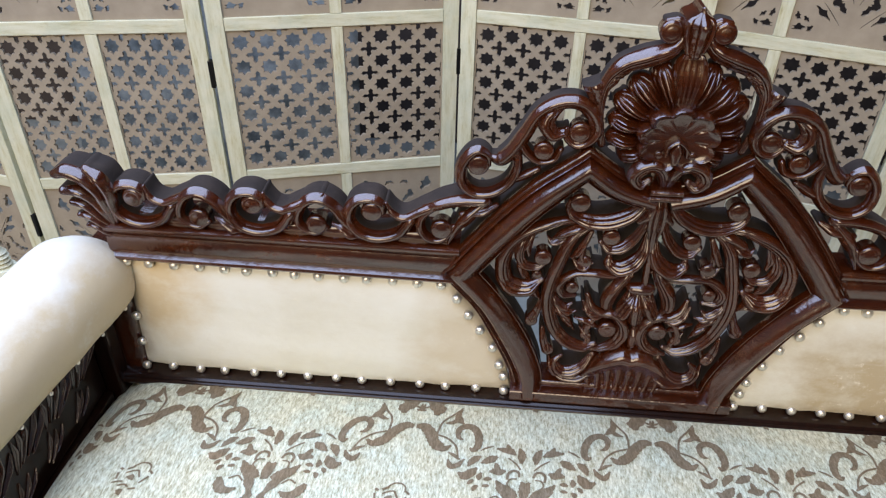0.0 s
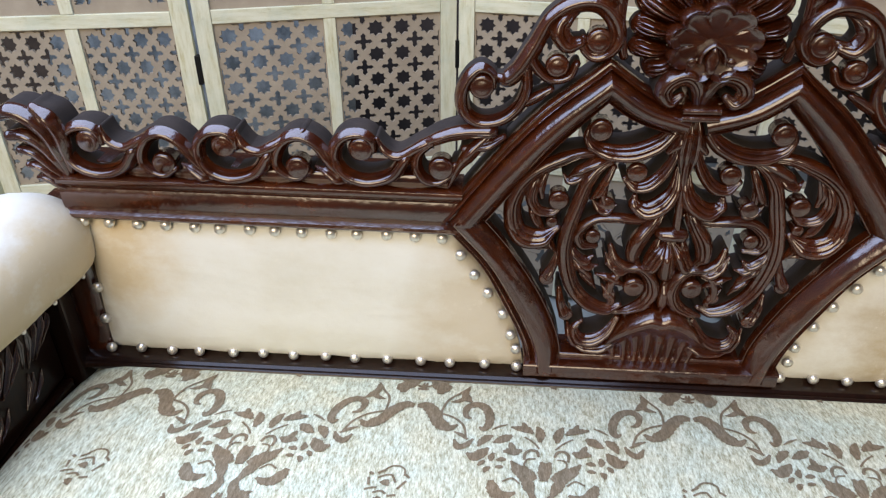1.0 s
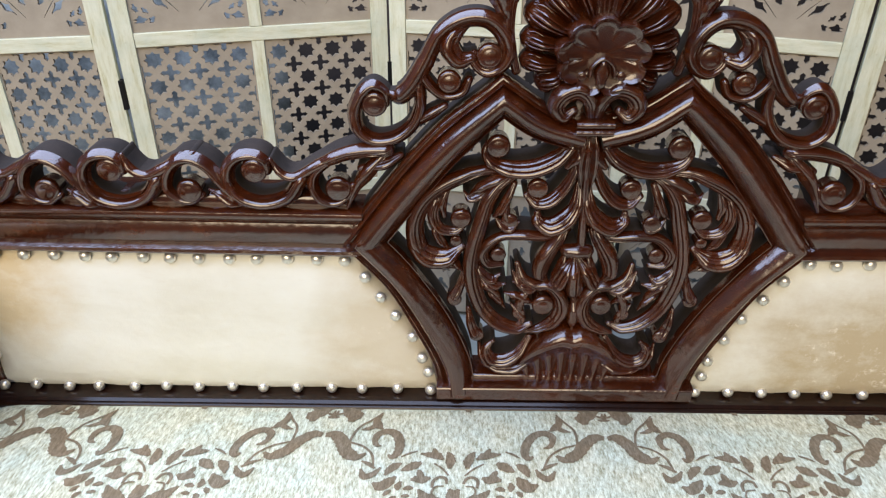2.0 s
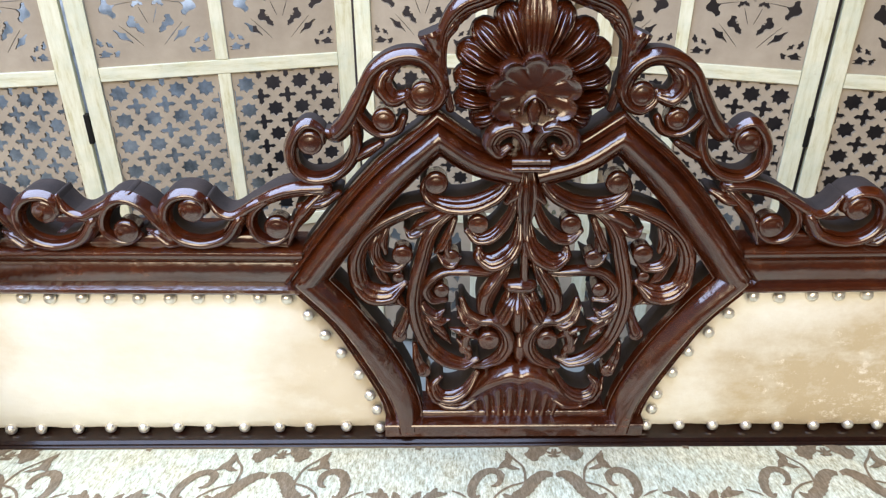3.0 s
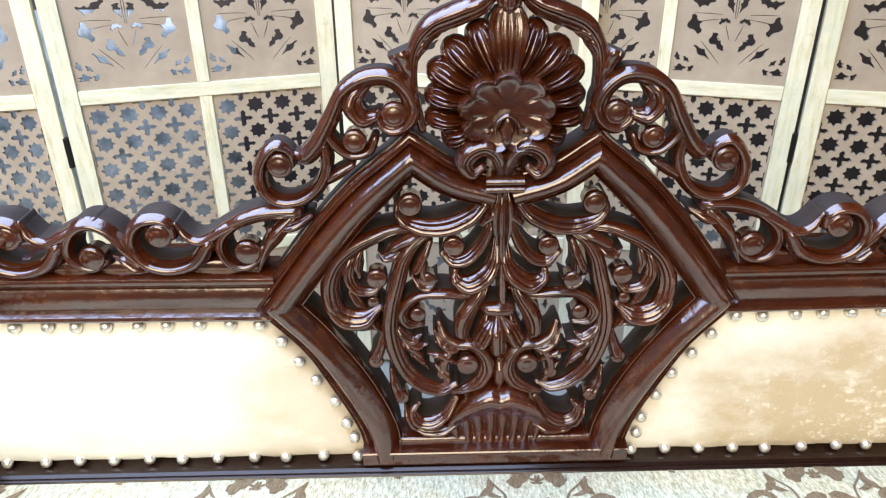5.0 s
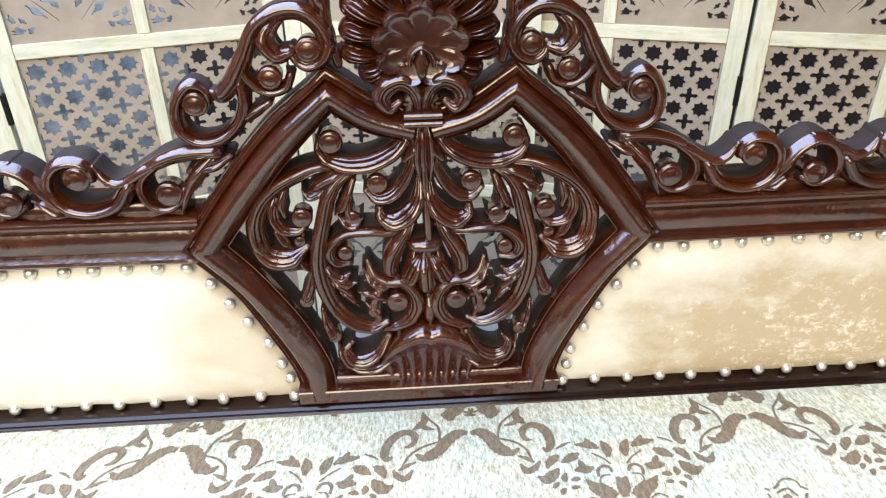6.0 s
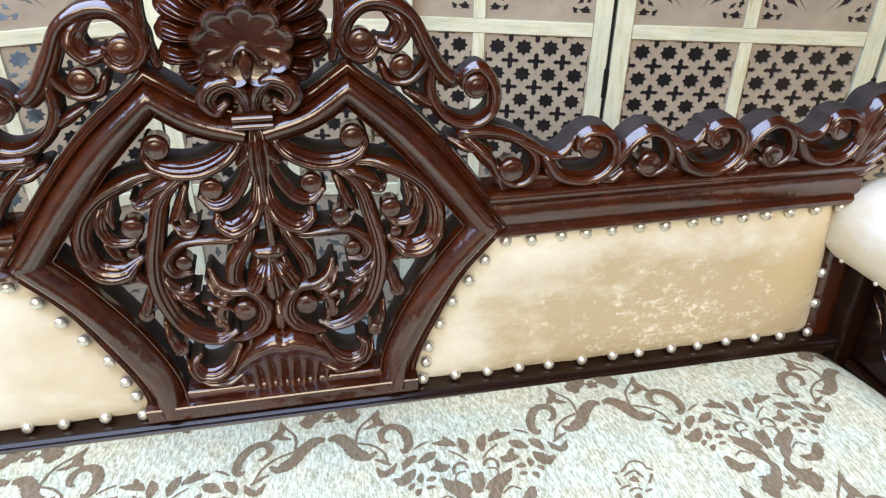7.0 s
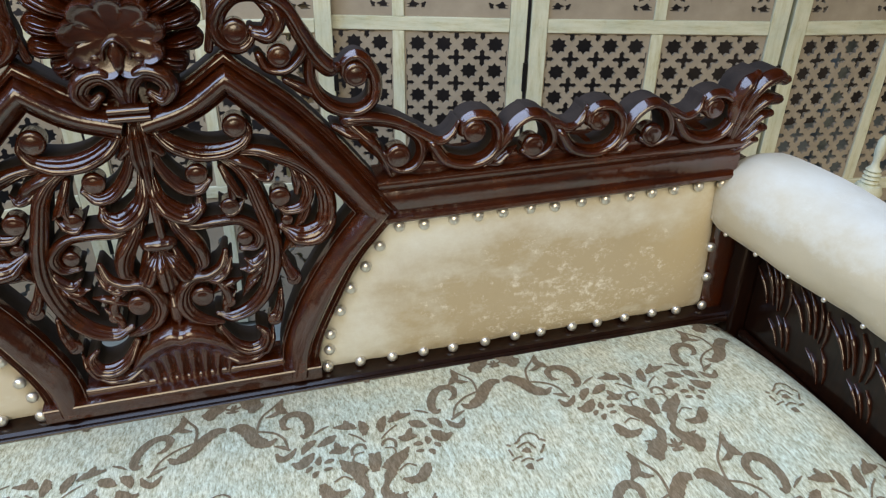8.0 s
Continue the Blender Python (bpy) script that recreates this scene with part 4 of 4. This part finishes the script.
for s in (1, -1):
    straight("back_rail", -0.80 * s, 0.829, -0.270 * s, 0.824, 0.064, "rail", 0.045, 0.014, SOFA, turned_over=s < 0)
    straight("crest_base", -0.80 * s, 0.866, -0.285 * s, 0.860, 0.020, "round", 0.052, 0.004, SOFA, 0.008)
    straight("back_post", -0.830 * s, 0.30, -0.822 * s, 0.81, 0.050, "round", 0.05, 0.006, SOFA, 0.006)
    runs = ((((-0.010, 0.958), (-0.060, 0.974), (-0.103, 1.003)), (0.042, 0.042, 0.041)), (((-0.103, 1.003), (-0.164, 0.947), (-0.214, 0.888), (-0.270, 0.813)), (0.041, 0.049, 0.051, 0.051)),
            (((-0.270, 0.813), (-0.224, 0.757), (-0.184, 0.686), (-0.158, 0.624), (-0.150, 0.574)), (0.051, 0.050, 0.056, 0.055, 0.052)))
    v, f = moulding(tuple((tuple((s * x, z) for x, z in pts), ws) for pts, ws in runs), "arch_in" if s > 0 else "arch", 0.042, 0.030, 0.004)
    mesh_object("center_frame", v, f, WOOD, SOFA, sharp=50, sawn=0.042)
straight("base_rail", -0.178, 0.577, 0.178, 0.577, 0.028, "plinth", 0.05, 0.014, SOFA, -0.009)
straight("bottom_rail", -0.84, 0.549, 0.84, 0.549, 0.022, "cove", 0.05, 0.010, SOFA, -0.017, mat=SHADED_WOOD)
for z in (0.968, 0.977):
    straight("knot_collar", -0.021, z, 0.021, z, 0.009, "round", 0.02, 0.007, SOFA, -0.022)

# scrolls along the top of the rail: one run repeated three times on either side
CREST = straight("crest_rail", -0.80, 0.8425, -0.285, 0.8425, 0.004, "round", 0.02, 0.001, SOFA, 0.012)
for k, dz in ((0, 0.0), (1, -0.001), (2, 0.0)):
    carve(crest if k < 2 else crest[:2], CREST, 0.034, -0.174 * k, dz, bold=1.4, bead=1.2)
for k in (1, 2):
    carve(crest_link, CREST, 0.034, -0.174 * (k - 1), 0.0, bold=1.3)
carve(rail_end, CREST, 0.034, bold=1.3, bead=1.2)
carve(end_leaf, CREST, 0.034, base=-0.004)
SHOULDER = straight("shoulder_carving", -0.02, 0.98, 0.02, 0.98, 0.01, "round", 0.03, 0.002, SOFA, 0.01)
carve(shoulder, SHOULDER, 0.022, bold=1.35, bead=1.1)
FILIGREE = straight("pierced_scrollwork", -0.13, 0.592, 0.13, 0.592, 0.012, "round", 0.03, 0.004, SOFA)
carve(filigree, FILIGREE, 0.040, base=0.002, bold=1.05, bead=1.0)
carve(center, FILIGREE, 0.036, mirror=False, bold=1.1)


def shell_base():
    """The shell at the foot of the scrollwork: a broad smooth brow over a fan of round ribs."""
    nx, nz = 140, 22
    verts, faces = [], []
    for i in range(nx + 1):
        x = -0.078 + 0.156 * i / nx
        e = abs(x) / 0.078
        top = 0.592 + 0.088 * max(0, 1 - e ** 2.0) ** 0.8 + 0.006 - 0.006 * math.exp(-(x / 0.008) ** 2)
        for j in range(nz + 1):
            q = j / nz
            fan = x * (1 - 0.30 * q) + 0.006 * q * math.copysign(e, x)
            rib = abs(math.sin(math.pi * fan / 0.0150 + 0.4)) ** 0.9
            reach = 0.60 - 0.22 * e * e
            fade = min(1, max(0, (reach - q) / 0.20)) * (1 - e ** 6)
            brow = math.exp(-((q - 0.84) / 0.20) ** 2)
            y = 0.004 - 0.010 * (1 - e ** 4) - 0.017 * brow * (1 - e ** 3) + 0.007 * (1 - rib) * fade * min(1, 0.2 + q / 0.15) + (0.022 if j == nz else 0)
            verts.append((x + 0.004, y, 0.590 + (top - 0.590) * q))
    w = nz + 1
    for i in range(nx):
        for j in range(nz):
            a = i * w + j
            faces.append((a, a + 1, a + 1 + w, a + w))
    k = len(verts)
    verts += [(x, 0.03, z) for x, y, z in verts[:k]]
    rim = [j for j in range(w)] + [i * w + nz for i in range(1, nx + 1)] + [nx * w + j for j in range(nz - 1, -1, -1)] + [i * w for i in range(nx - 1, 0, -1)]
    n = len(rim)
    faces += [(rim[i], rim[(i + 1) % n], k + rim[(i + 1) % n], k + rim[i]) for i in range(n)]
    mesh_object("shell", verts, faces, WOOD, FILIGREE, sharp=55)


shell_base()

# the flower on the crown
CROWN = straight("crown_boss", -0.055, 1.065, 0.055, 1.065, 0.118, "round", 0.034, 0.004, SOFA, 0.014)
v, f = ribbon_mesh(((0, 0.965), (0, 0.99), (0, 1.02)), [0.040, 0.060, 0.070], "round", 0.034, 0.004, 0.010)
mesh_object("knot_back", v, f, WOOD, CROWN)
carve(crown, CROWN, 0.016, bold=1.15, bead=1.08)
carve(knot, CROWN, 0.02, base=-0.018)


def petal(root, tip, wide, base, swell, spoon):
    """A petal swelling forward towards its round tip: three gouge cuts along it, or hollowed like a spoon with a rim."""
    nu, nt = 40, 18
    axis = tip - root
    d = axis.normalized()
    side = Vector((-d.y, d.x))
    verts, faces = [], []
    for i in range(nt + 1):
        t = i / nt
        half = wide / 2 * (0.50 + 0.50 * min(1, t / 0.7) ** 1.2)
        if t > 0.70:
            half *= max(0.02, 1 - ((t - 0.70) / 0.30) ** 2.2) ** 0.5
        high = swell * (0.35 + 0.65 * math.sin(0.5 * math.pi * min(1, t / 0.5))) * (1 if t < 0.5 else max(0.0, 1 - ((t - 0.5) / 0.505) ** 1.9) ** 0.8)
        c = root + axis * t
        for k in range(nu + 1):
            u = 2 * k / nu - 1
            if spoon:
                inner = min(1 - abs(u), (1 - t) / 0.30 * 0.8 + 0.02)
                form = min(1, inner / 0.14) ** 0.6 - 0.42 * min(1, max(0, (inner - 0.16) / 0.2)) - 0.10 * sum(math.exp(-((u - g) / 0.07) ** 2) for g in (-0.34, 0.0, 0.34)) * min(1, max(0, (1 - t) / 0.3))
            else:
                form = max(0, 1 - abs(u) ** 2.2) ** 0.8 - 0.30 * sum(math.exp(-((u - g) / 0.07) ** 2) for g in (-0.62, -0.22, 0.2, 0.6)) * min(1, (1 - t) / 0.22) * min(1, 0.3 + t)
            p = c + side * (u * half)
            verts.append((p.x, base - high * max(0, form), p.y))
    w = nu + 1
    faces = [(i * w + k, i * w + k + 1, (i + 1) * w + k + 1, (i + 1) * w + k) for i in range(nt) for k in range(nu)]
    rim = [i * w for i in range(nt + 1)] + [nt * w + k for k in range(1, w)] + [i * w + nu for i in range(nt - 1, -1, -1)] + list(range(nu - 1, 0, -1))
    m = len(verts)
    verts += [(verts[i][0], 0.016, verts[i][2]) for i in rim]
    n = len(rim)
    faces += [(rim[i], rim[(i + 1) % n], m + (i + 1) % n, m + i) for i in range(n)]
    return verts, faces


for tip, root, wide in PETALS:
    for s in ((1, -1) if tip[0] < -0.01 else (1,)):
        t, c = Vector((s * tip[0], tip[1])), Vector((s * root[0], root[1]))
        mid = abs(tip[0]) < 0.01
        mesh_object("petal", *petal(c - (t - c) * 0.30, t, wide * 1.12, -0.004 if mid else 0.006, 0.020 if mid else 0.028, mid), WOOD, CROWN, sharp=70, sawn=0.016)


def rosette(r, lobes, z0):
    """A hollow scalloped dish: every lobe has a rolled rim, with a low ridge between one lobe and the next."""
    verts, faces = [], []
    seg, rings = lobes * 12, 16
    for i in range(rings + 1):
        q = i / rings
        for k in range(seg):
            a = 2 * math.pi * k / seg + math.pi / 2
            lobe = abs(math.cos((a - math.pi / 2) * lobes / 2))
            edge = Vector((r * math.cos(a), r * math.sin(a) * (0.84 if math.sin(a) > 0 else 0.86))) * (0.82 + 0.18 * lobe ** 0.6)
            p = edge * min(1, q / 0.94)
            dish = -0.021 - 0.008 * q * q
            ridge = 0.0030 * (1 - lobe) ** 4 * min(1, max(0, (q - 0.4) / 0.3)) * (q < 0.9)
            rim = -0.0040 * math.exp(-((q - 0.86) / 0.06) ** 2)
            y = dish + ridge + rim
            if i >= rings - 1:
                y = 0.0 if i == rings else -0.026
            verts.append((p.x, y, z0 + p.y))
    for i in range(rings):
        for k in range(seg):
            a, b = i * seg + k, i * seg + (k + 1) % seg
            faces.append((a, b, b + seg, a + seg))
    return verts, faces


mesh_object("rosette", *rosette(0.053, 9, 1.054), WOOD, CROWN, sharp=70)
v, f = ribbon_mesh(((-0.013, 1.034), (-0.011, 1.045), (0, 1.053), (0.011, 1.045), (0.013, 1.034)), [0.005, 0.006, 0.007, 0.006, 0.005], "round", 0.0, 0.008, -0.024)
mesh_object("bud_rim", v, f, WOOD, CROWN)
v, f = ribbon_mesh(((0, 1.026), (0, 1.038), (0, 1.047)), [0.012, 0.018, 0.010], "round", 0.0, 0.009, -0.024)
mesh_object("rosette_bud", v, f, WOOD, CROWN)
for s in (1, -1):
    mesh_object("carved_bead", *ball_mesh(0.005, s * 0.021, 1.033, 0.0, -0.024), WOOD, CROWN)
for pts, ws in ((((0, 1.160), (0, 1.178), (0, 1.195), (0, 1.213)), (16, 20, 25, 5)), (((-0.008, 1.162), (-0.012, 1.180), (-0.012, 1.196), (-0.005, 1.205)), (8, 11, 11, 4)), (((0.008, 1.162), (0.012, 1.180), (0.012, 1.196), (0.005, 1.205)), (8, 11, 11, 4))):
    v, f = ribbon_mesh(pts, [w / 1000 for w in ws], "leaf", 0.035, None, -0.008)
    mesh_object("finial", v, f, WOOD, CROWN)

# ---- upholstered back panels with their nails ----
NAIL = data_of("nail", ball_mesh(0.0080, 0, 0, 0.003, nail=True), NICKEL, True)


def right_edge(z):
    """Half width of the scrollwork frame beside the panel at a height."""
    q = (z - 0.563) / 0.231
    return -(0.176 + 0.030 * q + 0.088 * q * q)


def back_panel(s):
    nx, nz = 40, 16
    verts, faces = [], []
    for j in range(nz + 1):
        q = j / nz
        z = 0.556 + 0.240 * q
        left, right = -0.813 + 0.024 * q, right_edge(z) - 0.002
        for i in range(nx + 1):
            p = i / nx
            puff = ((1 - abs(2 * p - 1) ** 8) * (1 - abs(2 * q - 1) ** 4)) ** 0.5
            y = 0.014 - 0.022 * puff + 0.0012 * math.sin(37 * p + 5 * q) * (1 - puff)
            verts.append((s * (left + (right - left) * p), y, z + 0.001 * math.sin(60 * p) * (1 if j in (0, nz) else 0)))
    w = nx + 1
    for j in range(nz):
        for i in range(nx):
            a = j * w + i
            faces.append((a, a + 1, a + 1 + w, a + w))
    rim = [j * w for j in range(nz + 1)] + [nz * w + i for i in range(1, nx + 1)] + [j * w + nx for j in range(nz - 1, -1, -1)] + list(range(nx - 1, 0, -1))
    k = len(verts)
    verts += [(verts[i][0], 0.026, verts[i][2]) for i in rim]
    faces += [(rim[i], rim[(i + 1) % len(rim)], k + (i + 1) % len(rim), k + i) for i in range(len(rim))]
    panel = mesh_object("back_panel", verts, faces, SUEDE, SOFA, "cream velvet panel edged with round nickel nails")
    spots = [(-0.783 + 0.4885 * k / 13, 0.788 - 0.005 * k / 13) for k in range(14)]
    spots += [(-0.801 + 0.612 * k / 13, 0.569) for k in range(14)]
    spots += [(-0.785 - 0.015 * k / 4, 0.788 - 0.219 * k / 4) for k in range(1, 4)]
    spots += [(right_edge(z) - 0.008, z) for z in (0.758, 0.728, 0.697, 0.662, 0.625, 0.600)]
    for x, z in spots:
        n = new("nail", NAIL)
        n.parent = panel
        n.location = (s * x + random.uniform(-0.003, 0.003), -0.0015, z + random.uniform(-0.0015, 0.0015))
        n.rotation_euler = (random.uniform(-0.15, 0.15), 0, random.uniform(-0.15, 0.15))
    return panel


for s in (1, -1):
    back_panel(s)


# ---- seat ----
def seat_z(x, y):
    v = (y + 0.30) / 0.30
    e = max(0.0, 1 - (0.846 - abs(x)) / 0.080)
    return 0.545 + 0.042 * (1 - v * v) - 0.035 * e * e


def seat():
    nx, ny = 90, 36
    verts, faces = [], []
    for j in range(ny + 1):
        y = 0.0 - 0.60 * j / ny
        for i in range(nx + 1):
            x = -0.846 + 1.692 * i / nx
            verts.append((x, y, seat_z(x, y)))
    w = nx + 1
    for j in range(ny):
        for i in range(nx):
            a = j * w + i
            faces.append((a, a + 1, a + 1 + w, a + w))
    rim = [j * w for j in range(ny + 1)] + [ny * w + i for i in range(1, nx + 1)] + [j * w + nx for j in range(ny - 1, -1, -1)] + list(range(nx - 1, 0, -1))
    k = len(verts)
    verts += [(verts[i][0], verts[i][1], 0.44) for i in rim]
    n = len(rim)
    faces += [(rim[i], rim[(i + 1) % n], k + (i + 1) % n, k + i) for i in range(n)] + [tuple(k + i for i in range(n))]
    return mesh_object("seat", verts, faces, WEAVE, SOFA, "pale chenille seat with a brown damask pattern", sharp=50)


SEAT = seat()


SKEW = 0.14  # the cloth lies a little askew on the seat


def woven(lines, verts, faces, ox, oy, mirror, count):
    for widths, pts in lines:
        line = curve_points([(x, y, 0) for x, y in pts], 6)
        n = len(line)
        count += 1
        lift = 0.0006 + 0.00002 * (count % 30)
        row = []
        for i, p in enumerate(line):
            d = (line[min(i + 1, n - 1)] - line[max(i - 1, 0)]).normalized()
            side = Vector((-d.y, d.x, 0)) * (along(widths, i / (n - 1)) * 0.98 + 0.6) / 2000
            # leaves have a notched outer edge
            jag = 0.30 * (0.5 - (i * 0.34 + 0.2 * (count % 3)) % 1.0) if max(widths) > 8 else 0.0
            for q in (p + side * (1 + jag), p - side * (1 - 0.5 * jag)):
                x, y = ox + mirror * q.x + SKEW * (oy + q.y + 0.09), oy + q.y
                row.append((x, y, seat_z(x, y) + lift))
        if max(abs(p[0]) for p in row) > 0.840 or max(p[1] for p in row) > -0.004 or min(p[1] for p in row) < -0.59:
            continue
        k = len(verts)
        verts += row
        faces += [(k + 2 * i, k + 2 * i + 1, k + 2 * i + 3, k + 2 * i + 2) for i in range(n - 1)]
    return count


def damask_pattern():
    verts, faces, count = [], [], 0
    for tier in range(-1, 3):
        for k in range(-3, 4):
            x = 0.047 + 0.372 * k + (0.186 if tier % 2 else 0)
            y = -0.090 - 0.240 * tier
            for m in (1, -1):
                count = woven(damask, verts, faces, x, y, m, count)
            count = woven(medallion, verts, faces, x, y - 0.152, 1, count)
    return mesh_object("damask_pattern", verts, faces, BROWN, SEAT, "brown woven damask scrolls", smooth=False)


tagged(damask_pattern(), kind="stuff")


# ---- arms ----
def arm(s):
    nx, ny = 36, 30
    verts, faces = [], []
    for j in range(ny + 1):
        q = j / ny
        y = 0.010 - 0.58 * q
        end = min(1.0, min(q, 1 - q) / 0.06)
        f = 0.84 + 0.16 * (1 - (1 - end) ** 2) ** 0.5
        for k in range(nx):
            a = 2 * math.pi * k / nx
            cs, sn = math.cos(a), math.sin(a)
            rx, up, down = 0.080 * (0.4 + 0.6 * f), (0.072 - 0.020 * q) * f, 0.060
            x = 0.854 + 0.082 * q + rx * math.copysign(abs(cs) ** (0.95 if sn > 0 else 0.6), cs)
            z = 0.764 - 0.012 * q + (up * abs(sn) ** 0.95 if sn > 0 else -down * abs(sn) ** 0.6)
            lump = 0.0022 * noise.noise(Vector((x * 9, y * 14, z * 9 + s))) + 0.0012 * noise.noise(Vector((x * 30, y * 30, z * 30)))
            verts.append((s * (x + lump), y, z + lump))
    for j in range(ny):
        for k in range(nx):
            a, b = j * nx + k, j * nx + (k + 1) % nx
            faces.append((a, b, b + nx, a + nx))
    faces += [tuple(range(nx)), tuple(range(ny * nx, (ny + 1) * nx))]
    pad = mesh_object("arm_pad", verts, faces, SUEDE, SOFA, "cream velvet arm roll with small wear marks and painted tan shade", sharp=60)
    panel = slab("arm_panel", min(s * 0.868, s * 0.955), max(s * 0.868, s * 0.955), -0.56, -0.002, 0.30, 0.712, SHADED_WOOD, SOFA, "dark carved wooden arm side", 0.006)
    slab("lower_rail", min(s * 0.850, s * 0.867), max(s * 0.850, s * 0.867), -0.56, -0.036, 0.36, 0.535, SHADED_WOOD, panel, bevel=0.006)
    slab("rear_post", min(s * 0.834, s * 0.867), max(s * 0.834, s * 0.867), -0.034, -0.002, 0.450, 0.710, SHADED_WOOD, panel, bevel=0.005)
    slab("carved_face", min(s * 0.862, s * 0.8675), max(s * 0.862, s * 0.8675), -0.556, -0.036, 0.538, 0.706, SHADED_WOOD, panel, bevel=0.002)
    for k in range(9):
        n = new("nail", NAIL)
        n.parent = pad
        n.location = (s * (0.790 + 0.0085 * k), -0.03 - 0.060 * k, 0.717 - 0.0013 * k)
        n.rotation_euler = (0, 0, s * -radians(90))
        n.scale = (0.45, 0.45, 0.45)
    # sprays of narrow chiselled leaves
    leaf = ribbon_mesh(((0, 0), (0.005, 0.022), (0.007, 0.046), (0.002, 0.070)), [0.002, 0.0062, 0.0088, 0.002], "leaf", 0.004, tilt=-0.35)
    me = data_of("carved_leaf", leaf, WOOD, True)
    for k in range(6):
        for row, (count, up, size) in enumerate(((5, 0.614, 1.0), (3, 0.560, 0.7))):
            for r in range(count):
                o = new("carved_leaf", me)
                o.parent = panel
                o.location = (s * 0.8612, -0.075 - 0.080 * k - 0.0095 * r - 0.040 * row + random.uniform(-0.003, 0.003), up + random.uniform(-0.006, 0.006))
                o.rotation_euler = (0, radians(s * (-44 + 9 * r + random.uniform(-4, 4))), s * radians(-90))
                z = size * (1.05 - 0.10 * abs(r - 1.5)) * random.uniform(0.9, 1.1)
                o.scale = (z, z, z)


for s in (1, -1):
    arm(s)


# ---- seat frame and legs ----
slab("seat_frame", -0.83, 0.83, -0.60, 0.03, 0.36, 0.442, WOOD, SOFA, bevel=0.008)


def turned(profile, seg=20):
    verts, faces = [], []
    for r, z in profile:
        verts += [(r * math.cos(2 * math.pi * k / seg), r * math.sin(2 * math.pi * k / seg), z) for k in range(seg)]
    for i in range(len(profile) - 1):
        for k in range(seg):
            a, b = i * seg + k, i * seg + (k + 1) % seg
            faces.append((a, b, b + seg, a + seg))
    n = (len(profile) - 1) * seg
    return verts, faces + [tuple(range(seg)), tuple(range(n, n + seg))]


LEG = data_of("leg", turned([(0.022, 0), (0.030, 0.02), (0.024, 0.05), (0.036, 0.12), (0.046, 0.22), (0.034, 0.28), (0.044, 0.30), (0.044, 0.365)]), WOOD, True)
for x in (-0.86, 0.86):
    for y in (-0.53, -0.03):
        o = new("leg", LEG)
        o.parent = SOFA
        o.location = (x, y, 0)

# ---- pale sheet leaning behind the screen ----
def sheet():
    nx, nz = 24, 14
    verts, faces = [], []
    for j in range(nz + 1):
        for i in range(nx + 1):
            x, z = -1.95 + 1.18 * i / nx, -0.36 + 1.22 * j / nz
            verts.append((x, 1.72 + 0.22 * j / nz + 0.03 * noise.noise(Vector((x * 4, z * 3, 0.4))), z))
    w = nx + 1
    for j in range(nz):
        for i in range(nx):
            a = j * w + i
            faces.append((a, a + 1, a + 1 + w, a + w))
    ob = mesh_object("plastic_sheet", verts, faces, SHEET)
    m = ob.modifiers.new("thickness", "SOLIDIFY")
    m.thickness = 0.004
    return ob


tagged(sheet(), "creased pale grey-blue plastic sheet leaning behind the screen", "sheet")

POST = slab("timber_post", 2.205, 2.285, 1.295, 1.33, -0.36, 0.64, SHEET, bevel=0.006)
tagged(POST, "pale grey timber post standing behind the folding screen", "post")

STAND = mesh_object("white_stand", *turned([(0.05, 0), (0.05, 0.02), (0.022, 0.05), (0.018, 0.38), (0.024, 0.48), (0.027, 0.53), (0.020, 0.542), (0.029, 0.550), (0.031, 0.562), (0.024, 0.576), (0.014, 0.579), (0.019, 0.583), (0.014, 0.588), (0.0185, 0.592),
                                          (0.0135, 0.597), (0.018, 0.601), (0.013, 0.606), (0.016, 0.610), (0.009, 0.618), (0.007, 0.630), (0.0105, 0.650), (0.0095, 0.674), (0.003, 0.688)]), PAINT)
STAND.location = (1.405, 0.30, 0)
tagged(STAND, "white distressed turned wooden stand on the concrete platform", "stand", "turned stands")
copy_thing(STAND, pose(-1.19, 0.23, 0))
